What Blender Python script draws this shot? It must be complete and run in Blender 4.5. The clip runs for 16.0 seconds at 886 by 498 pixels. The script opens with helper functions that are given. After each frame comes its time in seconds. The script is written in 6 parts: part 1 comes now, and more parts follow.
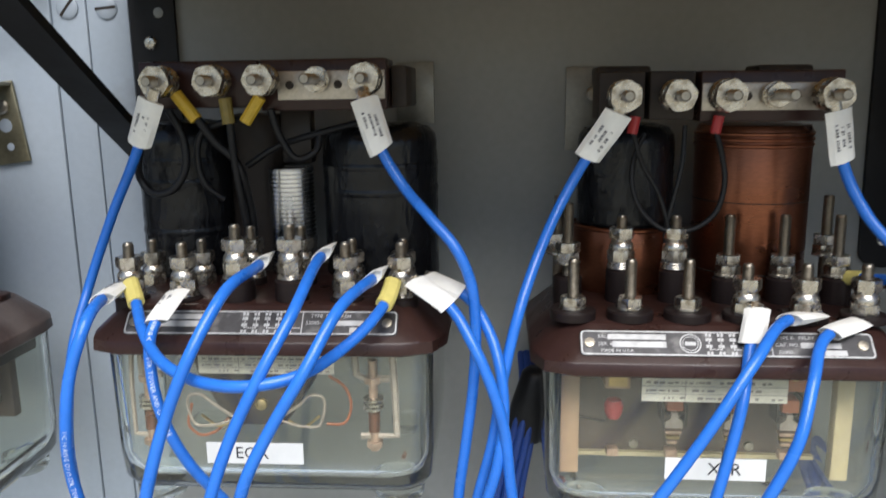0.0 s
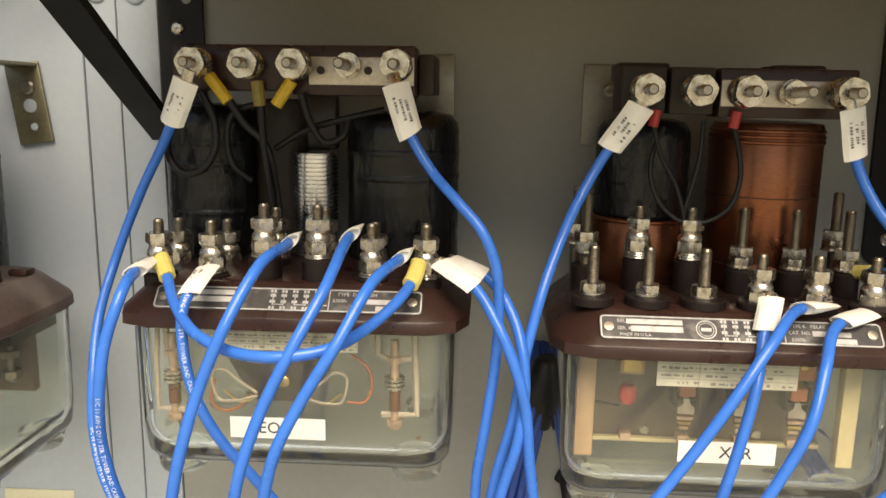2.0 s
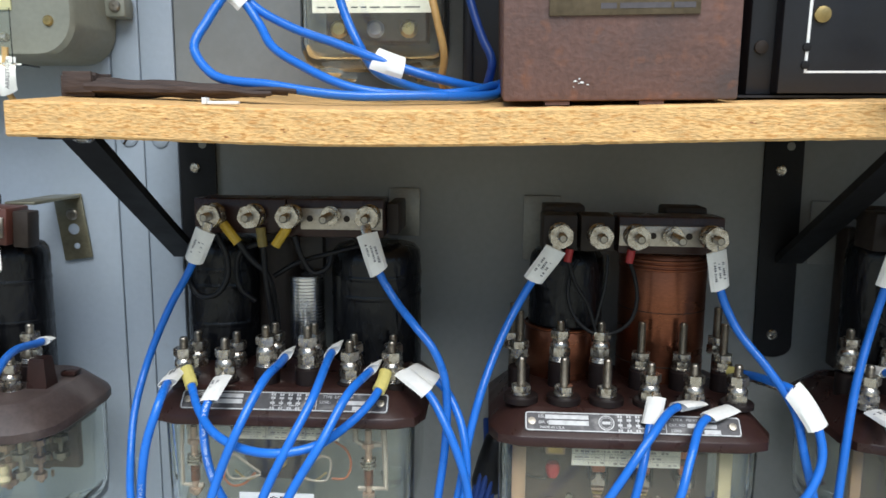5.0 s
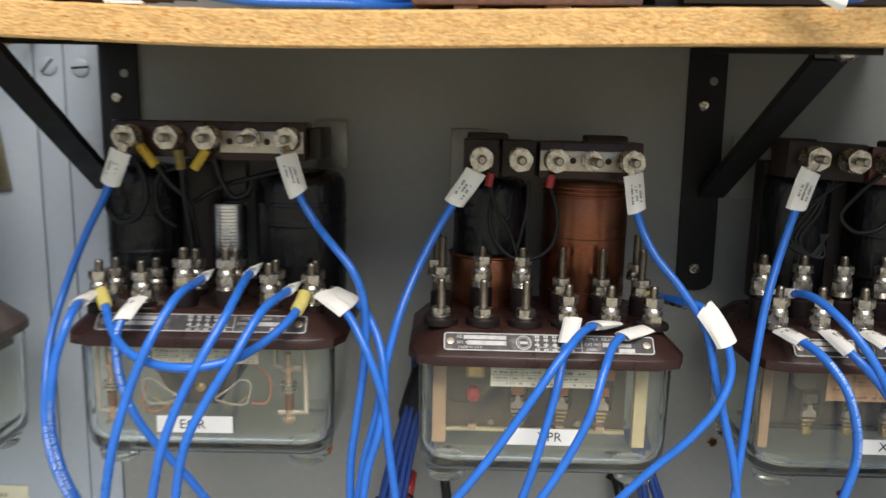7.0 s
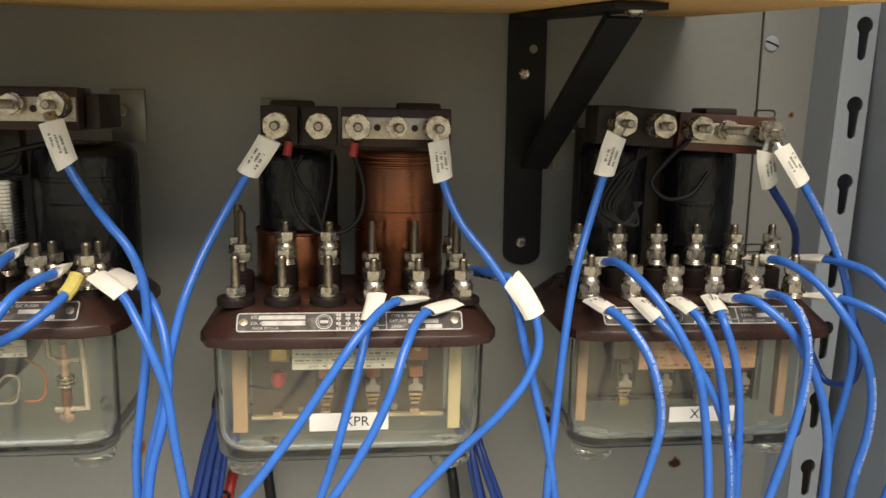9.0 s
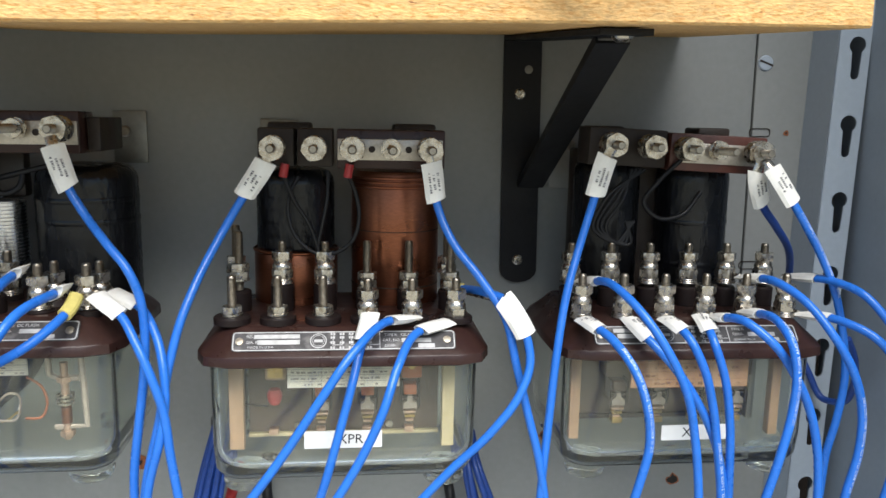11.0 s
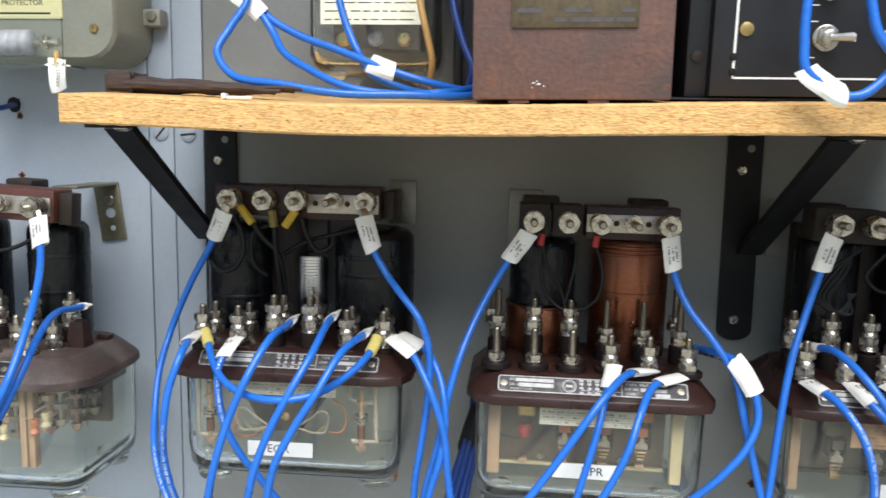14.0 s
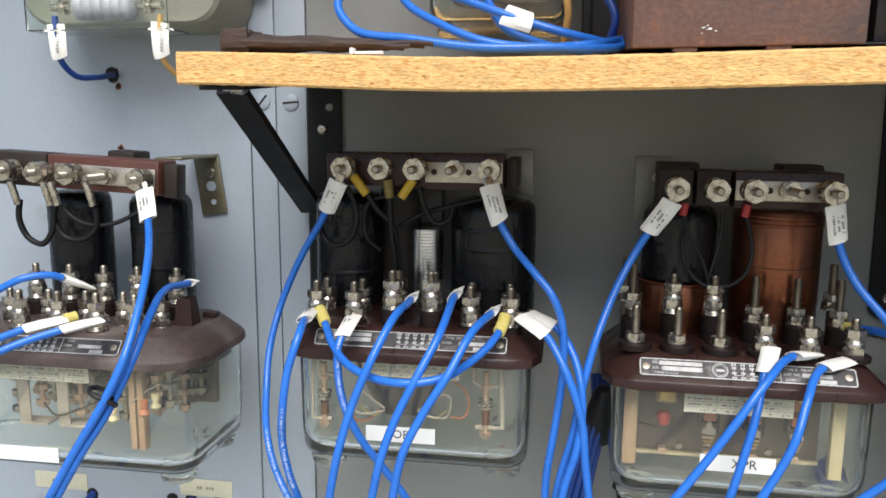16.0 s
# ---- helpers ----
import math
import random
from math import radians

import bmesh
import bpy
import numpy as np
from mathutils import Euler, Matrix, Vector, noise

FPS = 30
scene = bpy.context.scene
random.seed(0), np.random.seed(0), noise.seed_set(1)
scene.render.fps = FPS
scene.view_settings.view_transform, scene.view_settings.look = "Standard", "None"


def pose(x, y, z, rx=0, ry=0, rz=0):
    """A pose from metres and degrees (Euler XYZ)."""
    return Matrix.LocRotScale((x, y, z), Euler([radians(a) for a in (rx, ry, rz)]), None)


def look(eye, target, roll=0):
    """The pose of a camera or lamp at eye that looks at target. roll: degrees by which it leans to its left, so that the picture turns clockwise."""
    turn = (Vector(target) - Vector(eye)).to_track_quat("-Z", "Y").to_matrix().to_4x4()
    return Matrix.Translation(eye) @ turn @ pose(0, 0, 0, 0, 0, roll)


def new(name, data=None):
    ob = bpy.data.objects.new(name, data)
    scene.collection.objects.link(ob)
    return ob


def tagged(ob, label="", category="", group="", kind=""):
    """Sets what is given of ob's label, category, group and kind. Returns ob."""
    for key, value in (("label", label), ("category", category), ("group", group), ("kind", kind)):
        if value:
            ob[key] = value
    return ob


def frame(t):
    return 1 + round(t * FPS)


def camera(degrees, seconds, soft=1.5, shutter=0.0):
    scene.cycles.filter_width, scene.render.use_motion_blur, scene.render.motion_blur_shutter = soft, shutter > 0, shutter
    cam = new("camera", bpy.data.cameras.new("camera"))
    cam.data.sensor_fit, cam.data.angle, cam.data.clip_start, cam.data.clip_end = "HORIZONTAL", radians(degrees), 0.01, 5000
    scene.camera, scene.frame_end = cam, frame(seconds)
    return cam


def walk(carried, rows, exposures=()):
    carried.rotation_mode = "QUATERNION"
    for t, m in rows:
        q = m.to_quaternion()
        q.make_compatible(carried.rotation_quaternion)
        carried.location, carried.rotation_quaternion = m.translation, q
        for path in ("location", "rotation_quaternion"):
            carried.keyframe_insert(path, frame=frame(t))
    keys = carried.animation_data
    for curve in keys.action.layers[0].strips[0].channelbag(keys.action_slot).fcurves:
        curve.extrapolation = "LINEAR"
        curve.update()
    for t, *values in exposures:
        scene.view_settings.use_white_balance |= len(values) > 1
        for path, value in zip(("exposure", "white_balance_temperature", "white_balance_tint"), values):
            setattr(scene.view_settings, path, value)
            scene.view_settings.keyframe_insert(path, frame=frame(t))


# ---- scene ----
cam = camera(58.4, 16.0, shutter=0.4)
PATH = [
    (0, (0.175, 0.091, 1.596), (0.03, 2.047, 1.208), -1.1),
    (0.5, (0.16, 0.099, 1.58), (0.007, 2.049, 1.162), -0.4),
    (1, (0.147, 0.088, 1.58), (0.02, 2.041, 1.17), -0.3),
    (1.5, (0.155, 0.085, 1.578), (0.048, 2.04, 1.171), -0.3),
    (2, (0.157, 0.077, 1.586), (0.045, 2.039, 1.218), 0.6),
    (2.5, (0.155, 0.073, 1.593), (0.04, 2.039, 1.243), 0.6),
    (3, (0.155, 0.069, 1.605), (0.044, 2.04, 1.288), 0.7),
    (3.5, (0.163, 0.056, 1.617), (0.061, 2.033, 1.333), 0.7),
    (4, (0.17, 0.039, 1.645), (0.063, 2.017, 1.372), 0.8),
    (4.2, (0.176, 0.035, 1.649), (0.08, 2.013, 1.37), 0.4),
    (6.3, (0.2, -0.132, 1.67), (0.055, 1.833, 1.327), 0.4),
    (6.5, (0.213, -0.126, 1.656), (0.068, 1.835, 1.288), 1.7),
    (7, (0.213, -0.033, 1.622), (0.205, 1.938, 1.282), 0.8),
    (7.5, (0.225, 0.008, 1.609), (0.309, 1.969, 1.223), 0.4),
    (8, (0.24, 0.012, 1.602), (0.403, 1.966, 1.21), 0.8),
    (8.5, (0.259, 0.0, 1.605), (0.488, 1.95, 1.225), 1.0),
    (8.7, (0.268, -0.005, 1.604), (0.515, 1.946, 1.239), 0.7),
    (10.8, (0.288, -0.01, 1.611), (0.514, 1.95, 1.282), 0.4),
    (11, (0.286, -0.014, 1.612), (0.504, 1.947, 1.284), 0.5),
    (11.5, (0.283, -0.033, 1.62), (0.482, 1.93, 1.298), 0.6),
    (12, (0.285, -0.047, 1.623), (0.464, 1.919, 1.3), 0.3),
    (12.5, (0.294, -0.053, 1.623), (0.456, 1.915, 1.306), 0.1),
    (13, (0.286, -0.056, 1.624), (0.371, 1.921, 1.336), 0.1),
    (13.5, (0.251, -0.086, 1.642), (0.175, 1.894, 1.372), 0.6),
    (14, (0.22, -0.1, 1.648), (0.045, 1.875, 1.385), 1.0),
    (14.5, (0.201, -0.098, 1.648), (-0.02, 1.871, 1.376), 1.2),
    (15, (0.183, -0.078, 1.649), (-0.073, 1.886, 1.376), 1.0),
    (15.5, (0.172, -0.066, 1.643), (-0.114, 1.894, 1.365), 0.4),
    (16, (0.165, -0.062, 1.635), (-0.15, 1.888, 1.323), 0.2),
]
EXPOSURES = [
    (0.0, 0.14, 6250, 10), (0.5, 0.24, 7830, 10), (1.5, 0.29, 8530, 10), (3.0, 0.39, 8230, 10), (3.5, 0.25, 6880, 10), (4.0, 0.04, 5430, 4), (6.5, -0.11, 6880, 10), (7.0, -0.13, 6730, 10),
    (7.5, -0.21, 6250, 8), (8.0, 0.01, 8300, 10), (8.5, -0.01, 8300, 10), (11.0, 0.28, 6280, 8), (12.5, 0.22, 6030, 6), (13.5, 0.19, 6180, 7), (14.5, -0.01, 6280, 10), (16.0, 0.09, 6430, 10),
]
walk(cam, [(t, look(eye, target, roll)) for t, eye, target, roll in PATH], EXPOSURES)

# ---- light: open sky in front of an open cabinet ----
world = bpy.data.worlds.new("sky")
scene.world = world
world.use_nodes = True
wn, wl = world.node_tree.nodes, world.node_tree.links
sky = wn.new("ShaderNodeTexSky")
sky.sky_type = 'NISHITA'
sky.sun_disc = False
sky.sun_elevation, sky.sun_rotation = radians(53), radians(170)
wn["Background"].inputs[1].default_value = 0.11
wl.new(sky.outputs[0], wn["Background"].inputs[0])
sun = new("sun", bpy.data.lights.new("sun", "SUN"))
sun.data.energy, sun.data.angle, sun.data.color = 5.0, radians(48), (1.0, 0.965, 0.92)
sun.matrix_world = look((0.55, -2.0, 4.9), (0.1, 0.5, 1.5))


# ---- materials ----
def mat(name, col, rough=0.5, metal=0.0, var=0.15, scale=40.0, fine=300.0, bump=0.1, spots=None, trans=0.0, ior=1.47, stretch=(1, 1, 1), coat=0.0, rvar=0.1, spots2=None, spec=0.5):
    """A surface with colour and gloss varied at two scales and a fine relief."""
    m = bpy.data.materials.new(name)
    m.use_nodes = True
    n, l = m.node_tree.nodes, m.node_tree.links
    b = n["Principled BSDF"]
    b.inputs["Metallic"].default_value = metal
    b.inputs["Transmission Weight"].default_value = trans
    b.inputs["IOR"].default_value = ior
    b.inputs["Coat Weight"].default_value = coat
    b.inputs["Specular IOR Level"].default_value = spec
    tc, mp = n.new("ShaderNodeTexCoord"), n.new("ShaderNodeMapping")
    mp.inputs["Scale"].default_value = stretch
    l.new(tc.outputs["Object"], mp.inputs["Vector"])
    big, small = n.new("ShaderNodeTexNoise"), n.new("ShaderNodeTexNoise")
    for t, s in ((big, scale), (small, fine)):
        t.inputs["Scale"].default_value = s
        t.inputs["Detail"].default_value = 4
        l.new(mp.outputs[0], t.inputs["Vector"])
    add = n.new("ShaderNodeMath")
    add.operation = 'ADD'
    l.new(big.outputs["Fac"], add.inputs[0])
    l.new(small.outputs["Fac"], add.inputs[1])
    last = add.outputs[0]
    rng = n.new("ShaderNodeMapRange")
    rng.inputs["From Min"].default_value, rng.inputs["From Max"].default_value = 0.65, 1.35
    rng.inputs["To Min"].default_value, rng.inputs["To Max"].default_value = 1 - var, 1 + var
    l.new(last, rng.inputs["Value"])
    mul = n.new("ShaderNodeVectorMath")
    mul.operation = 'SCALE'
    mul.inputs[0].default_value = col
    l.new(rng.outputs[0], mul.inputs["Scale"])
    colour = mul.outputs[0]
    for layer in (spots, spots2):
        if not layer:
            continue
        scol, sscale, lo, hi = layer
        sn = n.new("ShaderNodeTexNoise")
        sn.inputs["Scale"].default_value, sn.inputs["Detail"].default_value = sscale, 6
        l.new(mp.outputs[0], sn.inputs["Vector"])
        sr = n.new("ShaderNodeMapRange")
        sr.inputs["From Min"].default_value, sr.inputs["From Max"].default_value = lo, hi
        l.new(sn.outputs["Fac"], sr.inputs["Value"])
        mix = n.new("ShaderNodeMix")
        mix.data_type = 'RGBA'
        l.new(sr.outputs[0], mix.inputs["Factor"])
        l.new(colour, mix.inputs["A"])
        mix.inputs["B"].default_value = (*scol, 1)
        colour = mix.outputs["Result"]
    l.new(colour, b.inputs["Base Color"])
    rr = n.new("ShaderNodeMapRange")
    rr.inputs["To Min"].default_value, rr.inputs["To Max"].default_value = max(rough - rvar, 0.02), min(rough + rvar, 1)
    rr.inputs["From Min"].default_value, rr.inputs["From Max"].default_value = 0.3, 0.7
    l.new(big.outputs["Fac"], rr.inputs["Value"])
    l.new(rr.outputs[0], b.inputs["Roughness"])
    if bump:
        bp = n.new("ShaderNodeBump")
        bp.inputs["Strength"].default_value, bp.inputs["Distance"].default_value = bump, 0.001
        l.new(small.outputs["Fac"], bp.inputs["Height"])
        l.new(bp.outputs[0], b.inputs["Normal"])
    return m


PAINT = mat("blue_grey_paint", (0.33, 0.375, 0.43), 0.42, var=0.05, scale=7, fine=220, bump=0.06, spots=((0.24, 0.25, 0.25), 14, 0.66, 0.8))
# The same paint as PAINT, darkened: shelf and relay shade is in the colour.
PAINT_SHADED = mat("shaded_blue_grey_paint", (0.222, 0.228, 0.222), 0.45, var=0.06, scale=6, fine=200, bump=0.06, spots=((0.19, 0.192, 0.18), 11, 0.62, 0.8))
BLACK = mat("black_bracket_paint", (0.012, 0.012, 0.013), 0.55, var=0.2, bump=0.08, spec=0.25)
BAKE = mat("brown_bakelite", (0.033, 0.015, 0.0125), 0.33, var=0.22, scale=60, fine=500, bump=0.05, spots=((0.075, 0.05, 0.042), 35, 0.6, 0.85), spec=0.35)
BAKE_DUSTY = mat("dusty_brown_bakelite", (0.062, 0.043, 0.038), 0.45, var=0.3, scale=40, fine=400, bump=0.08, spots=((0.13, 0.105, 0.095), 26, 0.5, 0.75))
BAKE_RED = mat("red_brown_bakelite", (0.09, 0.031, 0.022), 0.4, var=0.2, bump=0.05)
RUBBER = mat("dark_washer", (0.014, 0.009, 0.0085), 0.45, var=0.2, bump=0.05, spec=0.25)
NICKEL = mat("nickel_plate", (0.53, 0.49, 0.425), 0.27, metal=0.95, var=0.2, scale=300, fine=900, bump=0.06, spots=((0.24, 0.2, 0.15), 180, 0.52, 0.74))
STEEL = mat("dull_steel", (0.33, 0.30, 0.25), 0.42, metal=1.0, var=0.25, scale=250, fine=900, bump=0.1)
ALU = mat("plain_aluminium", (0.66, 0.64, 0.6), 0.4, metal=0.85, var=0.08, scale=90, fine=600, bump=0.04)
STRIP = mat("dull_plated_strip", (0.47, 0.43, 0.37), 0.42, metal=0.8, var=0.2, scale=120, fine=600, bump=0.05, spots=((0.25, 0.2, 0.14), 90, 0.55, 0.75))
ZINC = mat("olive_zinc_plate", (0.24, 0.22, 0.15), 0.4, metal=0.75, var=0.2, scale=60, bump=0.06)
GALV = mat("galvanised_plate", (0.19, 0.187, 0.17), 0.42, metal=0.75, var=0.15, scale=60, bump=0.06)
COPPER = mat("lacquered_copper", (0.23, 0.085, 0.045), 0.33, metal=0.9, var=0.2, scale=20, fine=300, bump=0.05, stretch=(1, 1, 3))
TAPE = mat("black_coil_tape", (0.0065, 0.0068, 0.0082), 0.25, var=0.4, scale=60, fine=300, bump=0.8, stretch=(1, 1, 0.35), spec=0.38)
RIB = mat("ribbed_aluminium", (0.68, 0.68, 0.68), 0.22, metal=1.0, var=0.1, bump=0.04)
BLUE = mat("blue_wire_insulation", (0.024, 0.15, 0.58), 0.29, var=0.12, scale=30, fine=200, bump=0.06, rvar=0.06)
NAVY = mat("navy_wire_insulation", (0.012, 0.045, 0.22), 0.45, var=0.15, scale=30, bump=0.06)
BLACKWIRE = mat("black_wire_insulation", (0.010, 0.010, 0.011), 0.45, var=0.2, bump=0.08, spec=0.3)
TAG = mat("white_marker_sleeve", (0.80, 0.785, 0.735), 0.5, var=0.06, scale=120, bump=0.05)
YELLOW = mat("yellow_sleeve", (0.62, 0.53, 0.16), 0.5, var=0.1, scale=90, bump=0.05)
AMBER = mat("amber_sleeve", (0.55, 0.36, 0.03), 0.45, var=0.15, scale=90, bump=0.05)
OLIVESLEEVE = mat("dirty_olive_sleeve", (0.2, 0.15, 0.035), 0.5, var=0.25, scale=90, bump=0.05)
RED = mat("red_sleeve", (0.36, 0.03, 0.03), 0.45, var=0.1, bump=0.05)
INK = mat("dark_ink", (0.03, 0.03, 0.035), 0.7, var=0.05, bump=0)
WHITE_INK = mat("pale_print", (0.58, 0.66, 0.8), 0.6, var=0.04, bump=0)
PAPER = mat("white_paper_label", (0.82, 0.82, 0.8), 0.7, var=0.03, scale=60, bump=0.05)
CARD = mat("cream_paper_card", (0.7, 0.66, 0.57), 0.8, var=0.1, scale=60, bump=0.08)
BROWNCARD = mat("aged_brown_card", (0.5, 0.29, 0.17), 0.8, var=0.15, scale=50, bump=0.08)
CREAM = mat("cream_plastic", (0.43, 0.36, 0.215), 0.55, var=0.1, scale=40, bump=0.05)
TAN = mat("tan_fibre", (0.34, 0.22, 0.135), 0.55, var=0.15, scale=40, bump=0.05)
ORANGE = mat("orange_fibre", (0.36, 0.11, 0.045), 0.5, var=0.15, bump=0.05)
BRASS = mat("aged_brass", (0.5, 0.36, 0.15), 0.35, metal=1.0, var=0.2, scale=120, bump=0.06)
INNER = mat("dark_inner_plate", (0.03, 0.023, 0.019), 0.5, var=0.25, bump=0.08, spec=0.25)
PALEMETAL = mat("pale_tinned_strip", (0.36, 0.31, 0.26), 0.45, metal=0.35, var=0.15, scale=150, bump=0.05)
DARKBLOCK = mat("dark_armature_iron", (0.022, 0.016, 0.013), 0.45, var=0.25, scale=70, bump=0.1)
BRONZE = mat("dull_bronze_frame", (0.095, 0.068, 0.05), 0.5, var=0.3, scale=70, bump=0.1)
CONTACT = mat("tarnished_contact_metal", (0.42, 0.29, 0.21), 0.4, metal=0.6, var=0.25, scale=150, bump=0.06)
FIELD = mat("dark_nameplate_field", (0.055, 0.053, 0.056), 0.36, metal=0.45, var=0.25, bump=0.03, spots=((0.19, 0.185, 0.18), 110, 0.54, 0.76))
ETCH = mat("bare_etched_metal", (0.43, 0.43, 0.43), 0.5, metal=0.5, var=0.25, scale=200, bump=0.03)
TYPED = mat("grey_typing", (0.13, 0.125, 0.13), 0.7, var=0.2, bump=0)
FAINT = mat("faint_typing", (0.3, 0.27, 0.25), 0.8, var=0.2, bump=0)
FAINT_BROWN = mat("faint_brown_typing", (0.26, 0.14, 0.08), 0.8, var=0.2, bump=0)
GLASS = mat("greenish_case_glass", (0.945, 0.97, 0.92), 0.03, var=0.01, bump=0.03, fine=35, trans=0.985, ior=1.28, coat=0.6, rvar=0.005)
CLEAR = mat("clear_plastic", (0.93, 0.95, 0.9), 0.08, var=0.01, bump=0.04, fine=50, trans=1.0, ior=1.4, rvar=0.02)


# ---- mesh helpers ----
def box(bm, x0, x1, y0, y1, z0, z1, m=None, bev=0.0):
    vs = [bm.verts.new((x, y, z)) for x in (x0, x1) for y in (y0, y1) for z in (z0, z1)]
    fs = [bm.faces.new([vs[i] for i in f]) for f in ((0, 1, 3, 2), (4, 6, 7, 5), (0, 4, 5, 1), (2, 3, 7, 6), (0, 2, 6, 4), (1, 5, 7, 3))]
    if m is not None:
        bmesh.ops.transform(bm, matrix=m, verts=vs)
    if bev:
        es = list({e for f in fs for e in f.edges})
        bmesh.ops.bevel(bm, geom=es, offset=bev, segments=2, affect='EDGES', profile=0.5)
    return bm


def ring(bm, pts):
    return [bm.verts.new(p) for p in pts]


def bridge(bm, a, b):
    n = len(a)
    for i in range(n):
        bm.faces.new((a[i], a[(i + 1) % n], b[(i + 1) % n], b[i]))


def lathe(bm, prof, seg=16, m=None, cap=True):
    """Turns (radius, z) round z; m places it."""
    m = m or Matrix()
    rows = [ring(bm, [m @ Vector((r * math.cos(2 * math.pi * i / seg), r * math.sin(2 * math.pi * i / seg), z)) for i in range(seg)]) for r, z in prof]
    for a, b in zip(rows, rows[1:]):
        bridge(bm, a, b)
    if cap:
        bm.faces.new(rows[0][::-1])
        bm.faces.new(rows[-1])
    return bm


def along(p0, p1):
    """A frame at p0 whose z looks at p1."""
    d = Vector(p1) - Vector(p0)
    return Matrix.Translation(p0) @ d.to_track_quat('Z', 'Y').to_matrix().to_4x4()


def rod(bm, p0, p1, r, seg=12, r2=None):
    return lathe(bm, [(r, 0), (r if r2 is None else r2, (Vector(p1) - Vector(p0)).length)], seg, along(p0, p1))


def nut(bm, z0, z1, r, m=None, turn=0.0):
    """A hexagon nut whose corners are turned down to a circle on both faces."""
    m = (m or Matrix()) @ pose(0, 0, 0, 0, 0, turn)
    h, n, rows = z1 - z0, 24, []
    for z, lim in ((z0, 0.94), (z0 + 0.12 * h, 1.0), (z1 - 0.14 * h, 1.0), (z1, 0.935)):
        pts = []
        for i in range(n):
            a = 2 * math.pi * i / n
            k = min(0.866 / math.cos((a + math.pi / 6) % (math.pi / 3) - math.pi / 6), lim)
            pts.append(m @ Vector((r * k * math.cos(a), r * k * math.sin(a), z)))
        rows.append(ring(bm, pts))
    for a, b in zip(rows, rows[1:]):
        bridge(bm, a, b)
    bm.faces.new(rows[0][::-1])
    bm.faces.new(rows[-1])
    return bm


def spline(pts, n=10):
    """Points along a smooth line through pts, paced by the distance between them."""
    p = [Vector(q) for q in pts]
    d = [max((b - a).length, 1e-6) for a, b in zip(p, p[1:])]
    tan = []
    for i in range(len(p)):
        if i == 0:
            tan.append((p[1] - p[0]) / d[0])
        elif i == len(p) - 1:
            tan.append((p[-1] - p[-2]) / d[-1])
        else:
            u, v = (p[i] - p[i - 1]) / d[i - 1], (p[i + 1] - p[i]) / d[i]
            tan.append((u * d[i] + v * d[i - 1]) / (d[i - 1] + d[i]))
    out = []
    for i in range(len(p) - 1):
        for k in range(n):
            t = k / n
            out.append((2 * t ** 3 - 3 * t * t + 1) * p[i] + (t ** 3 - 2 * t * t + t) * d[i] * tan[i] + (3 * t * t - 2 * t ** 3) * p[i + 1] + (t ** 3 - t * t) * d[i] * tan[i + 1])
    out.append(p[-1])
    return out


def sweep(bm, line, r, seg=10, flat=1.0):
    """A tube along a line of points."""
    up, rows = Vector((0.13, -0.95, 0.27)), []
    for i, q in enumerate(line):
        t = (line[min(i + 1, len(line) - 1)] - line[max(i - 1, 0)]).normalized()
        side = t.cross(up)
        if side.length < 1e-4:
            side = t.cross(Vector((1, 0, 0)))
        side.normalize()
        up = side.cross(t)
        rows.append(ring(bm, [q + r * (math.cos(2 * math.pi * k / seg) * side + flat * math.sin(2 * math.pi * k / seg) * up) for k in range(seg)]))
    for a, b in zip(rows, rows[1:]):
        bridge(bm, a, b)
    bm.faces.new(rows[0][::-1])
    bm.faces.new(rows[-1])
    return bm


def rrect(w, d, r, n=5, cx=0.0, cy=0.0):
    """A rounded rectangle, w by d."""
    out = []
    for k, (sx, sy) in enumerate(((1, 1), (-1, 1), (-1, -1), (1, -1))):
        for i in range(n + 1):
            a = math.pi / 2 * (k + i / n)
            out.append((cx + sx * (w / 2 - r) + r * math.cos(a), cy + sy * (d / 2 - r) + r * math.sin(a)))
    return out


def loft(bm, rows, close=(True, True)):
    """Rows of (outline, z), skinned."""
    rs = [ring(bm, [(x, y, z) for x, y in o]) for o, z in rows]
    for a, b in zip(rs, rs[1:]):
        bridge(bm, a, b)
    if close[0]:
        bm.faces.new(rs[0][::-1])
    if close[1]:
        bm.faces.new(rs[-1])
    return bm


def mesh_of(name, bm, material, smooth=35):
    bmesh.ops.recalc_face_normals(bm, faces=bm.faces[:])
    me = bpy.data.meshes.new(name)
    bm.to_mesh(me)
    bm.free()
    me.materials.append(material)
    if smooth:
        for p in me.polygons:
            p.use_smooth = True
        me.set_sharp_from_angle(angle=radians(smooth))
    return me


def part(name, bm, material, parent=None, label="", at=None, smooth=35):
    me = bm if isinstance(bm, bpy.types.Mesh) else mesh_of(name, bm, material, smooth)
    ob = new(name, me)
    ob.parent = parent
    if at is not None:
        ob.matrix_basis = at
    return tagged(ob, label)


def thing(name, at, label, category, group="", kind=""):
    ob = new(name)
    ob.empty_display_size = 0.01
    ob.matrix_basis = at
    return tagged(ob, label, category, group, kind)


def B():
    return bmesh.new()


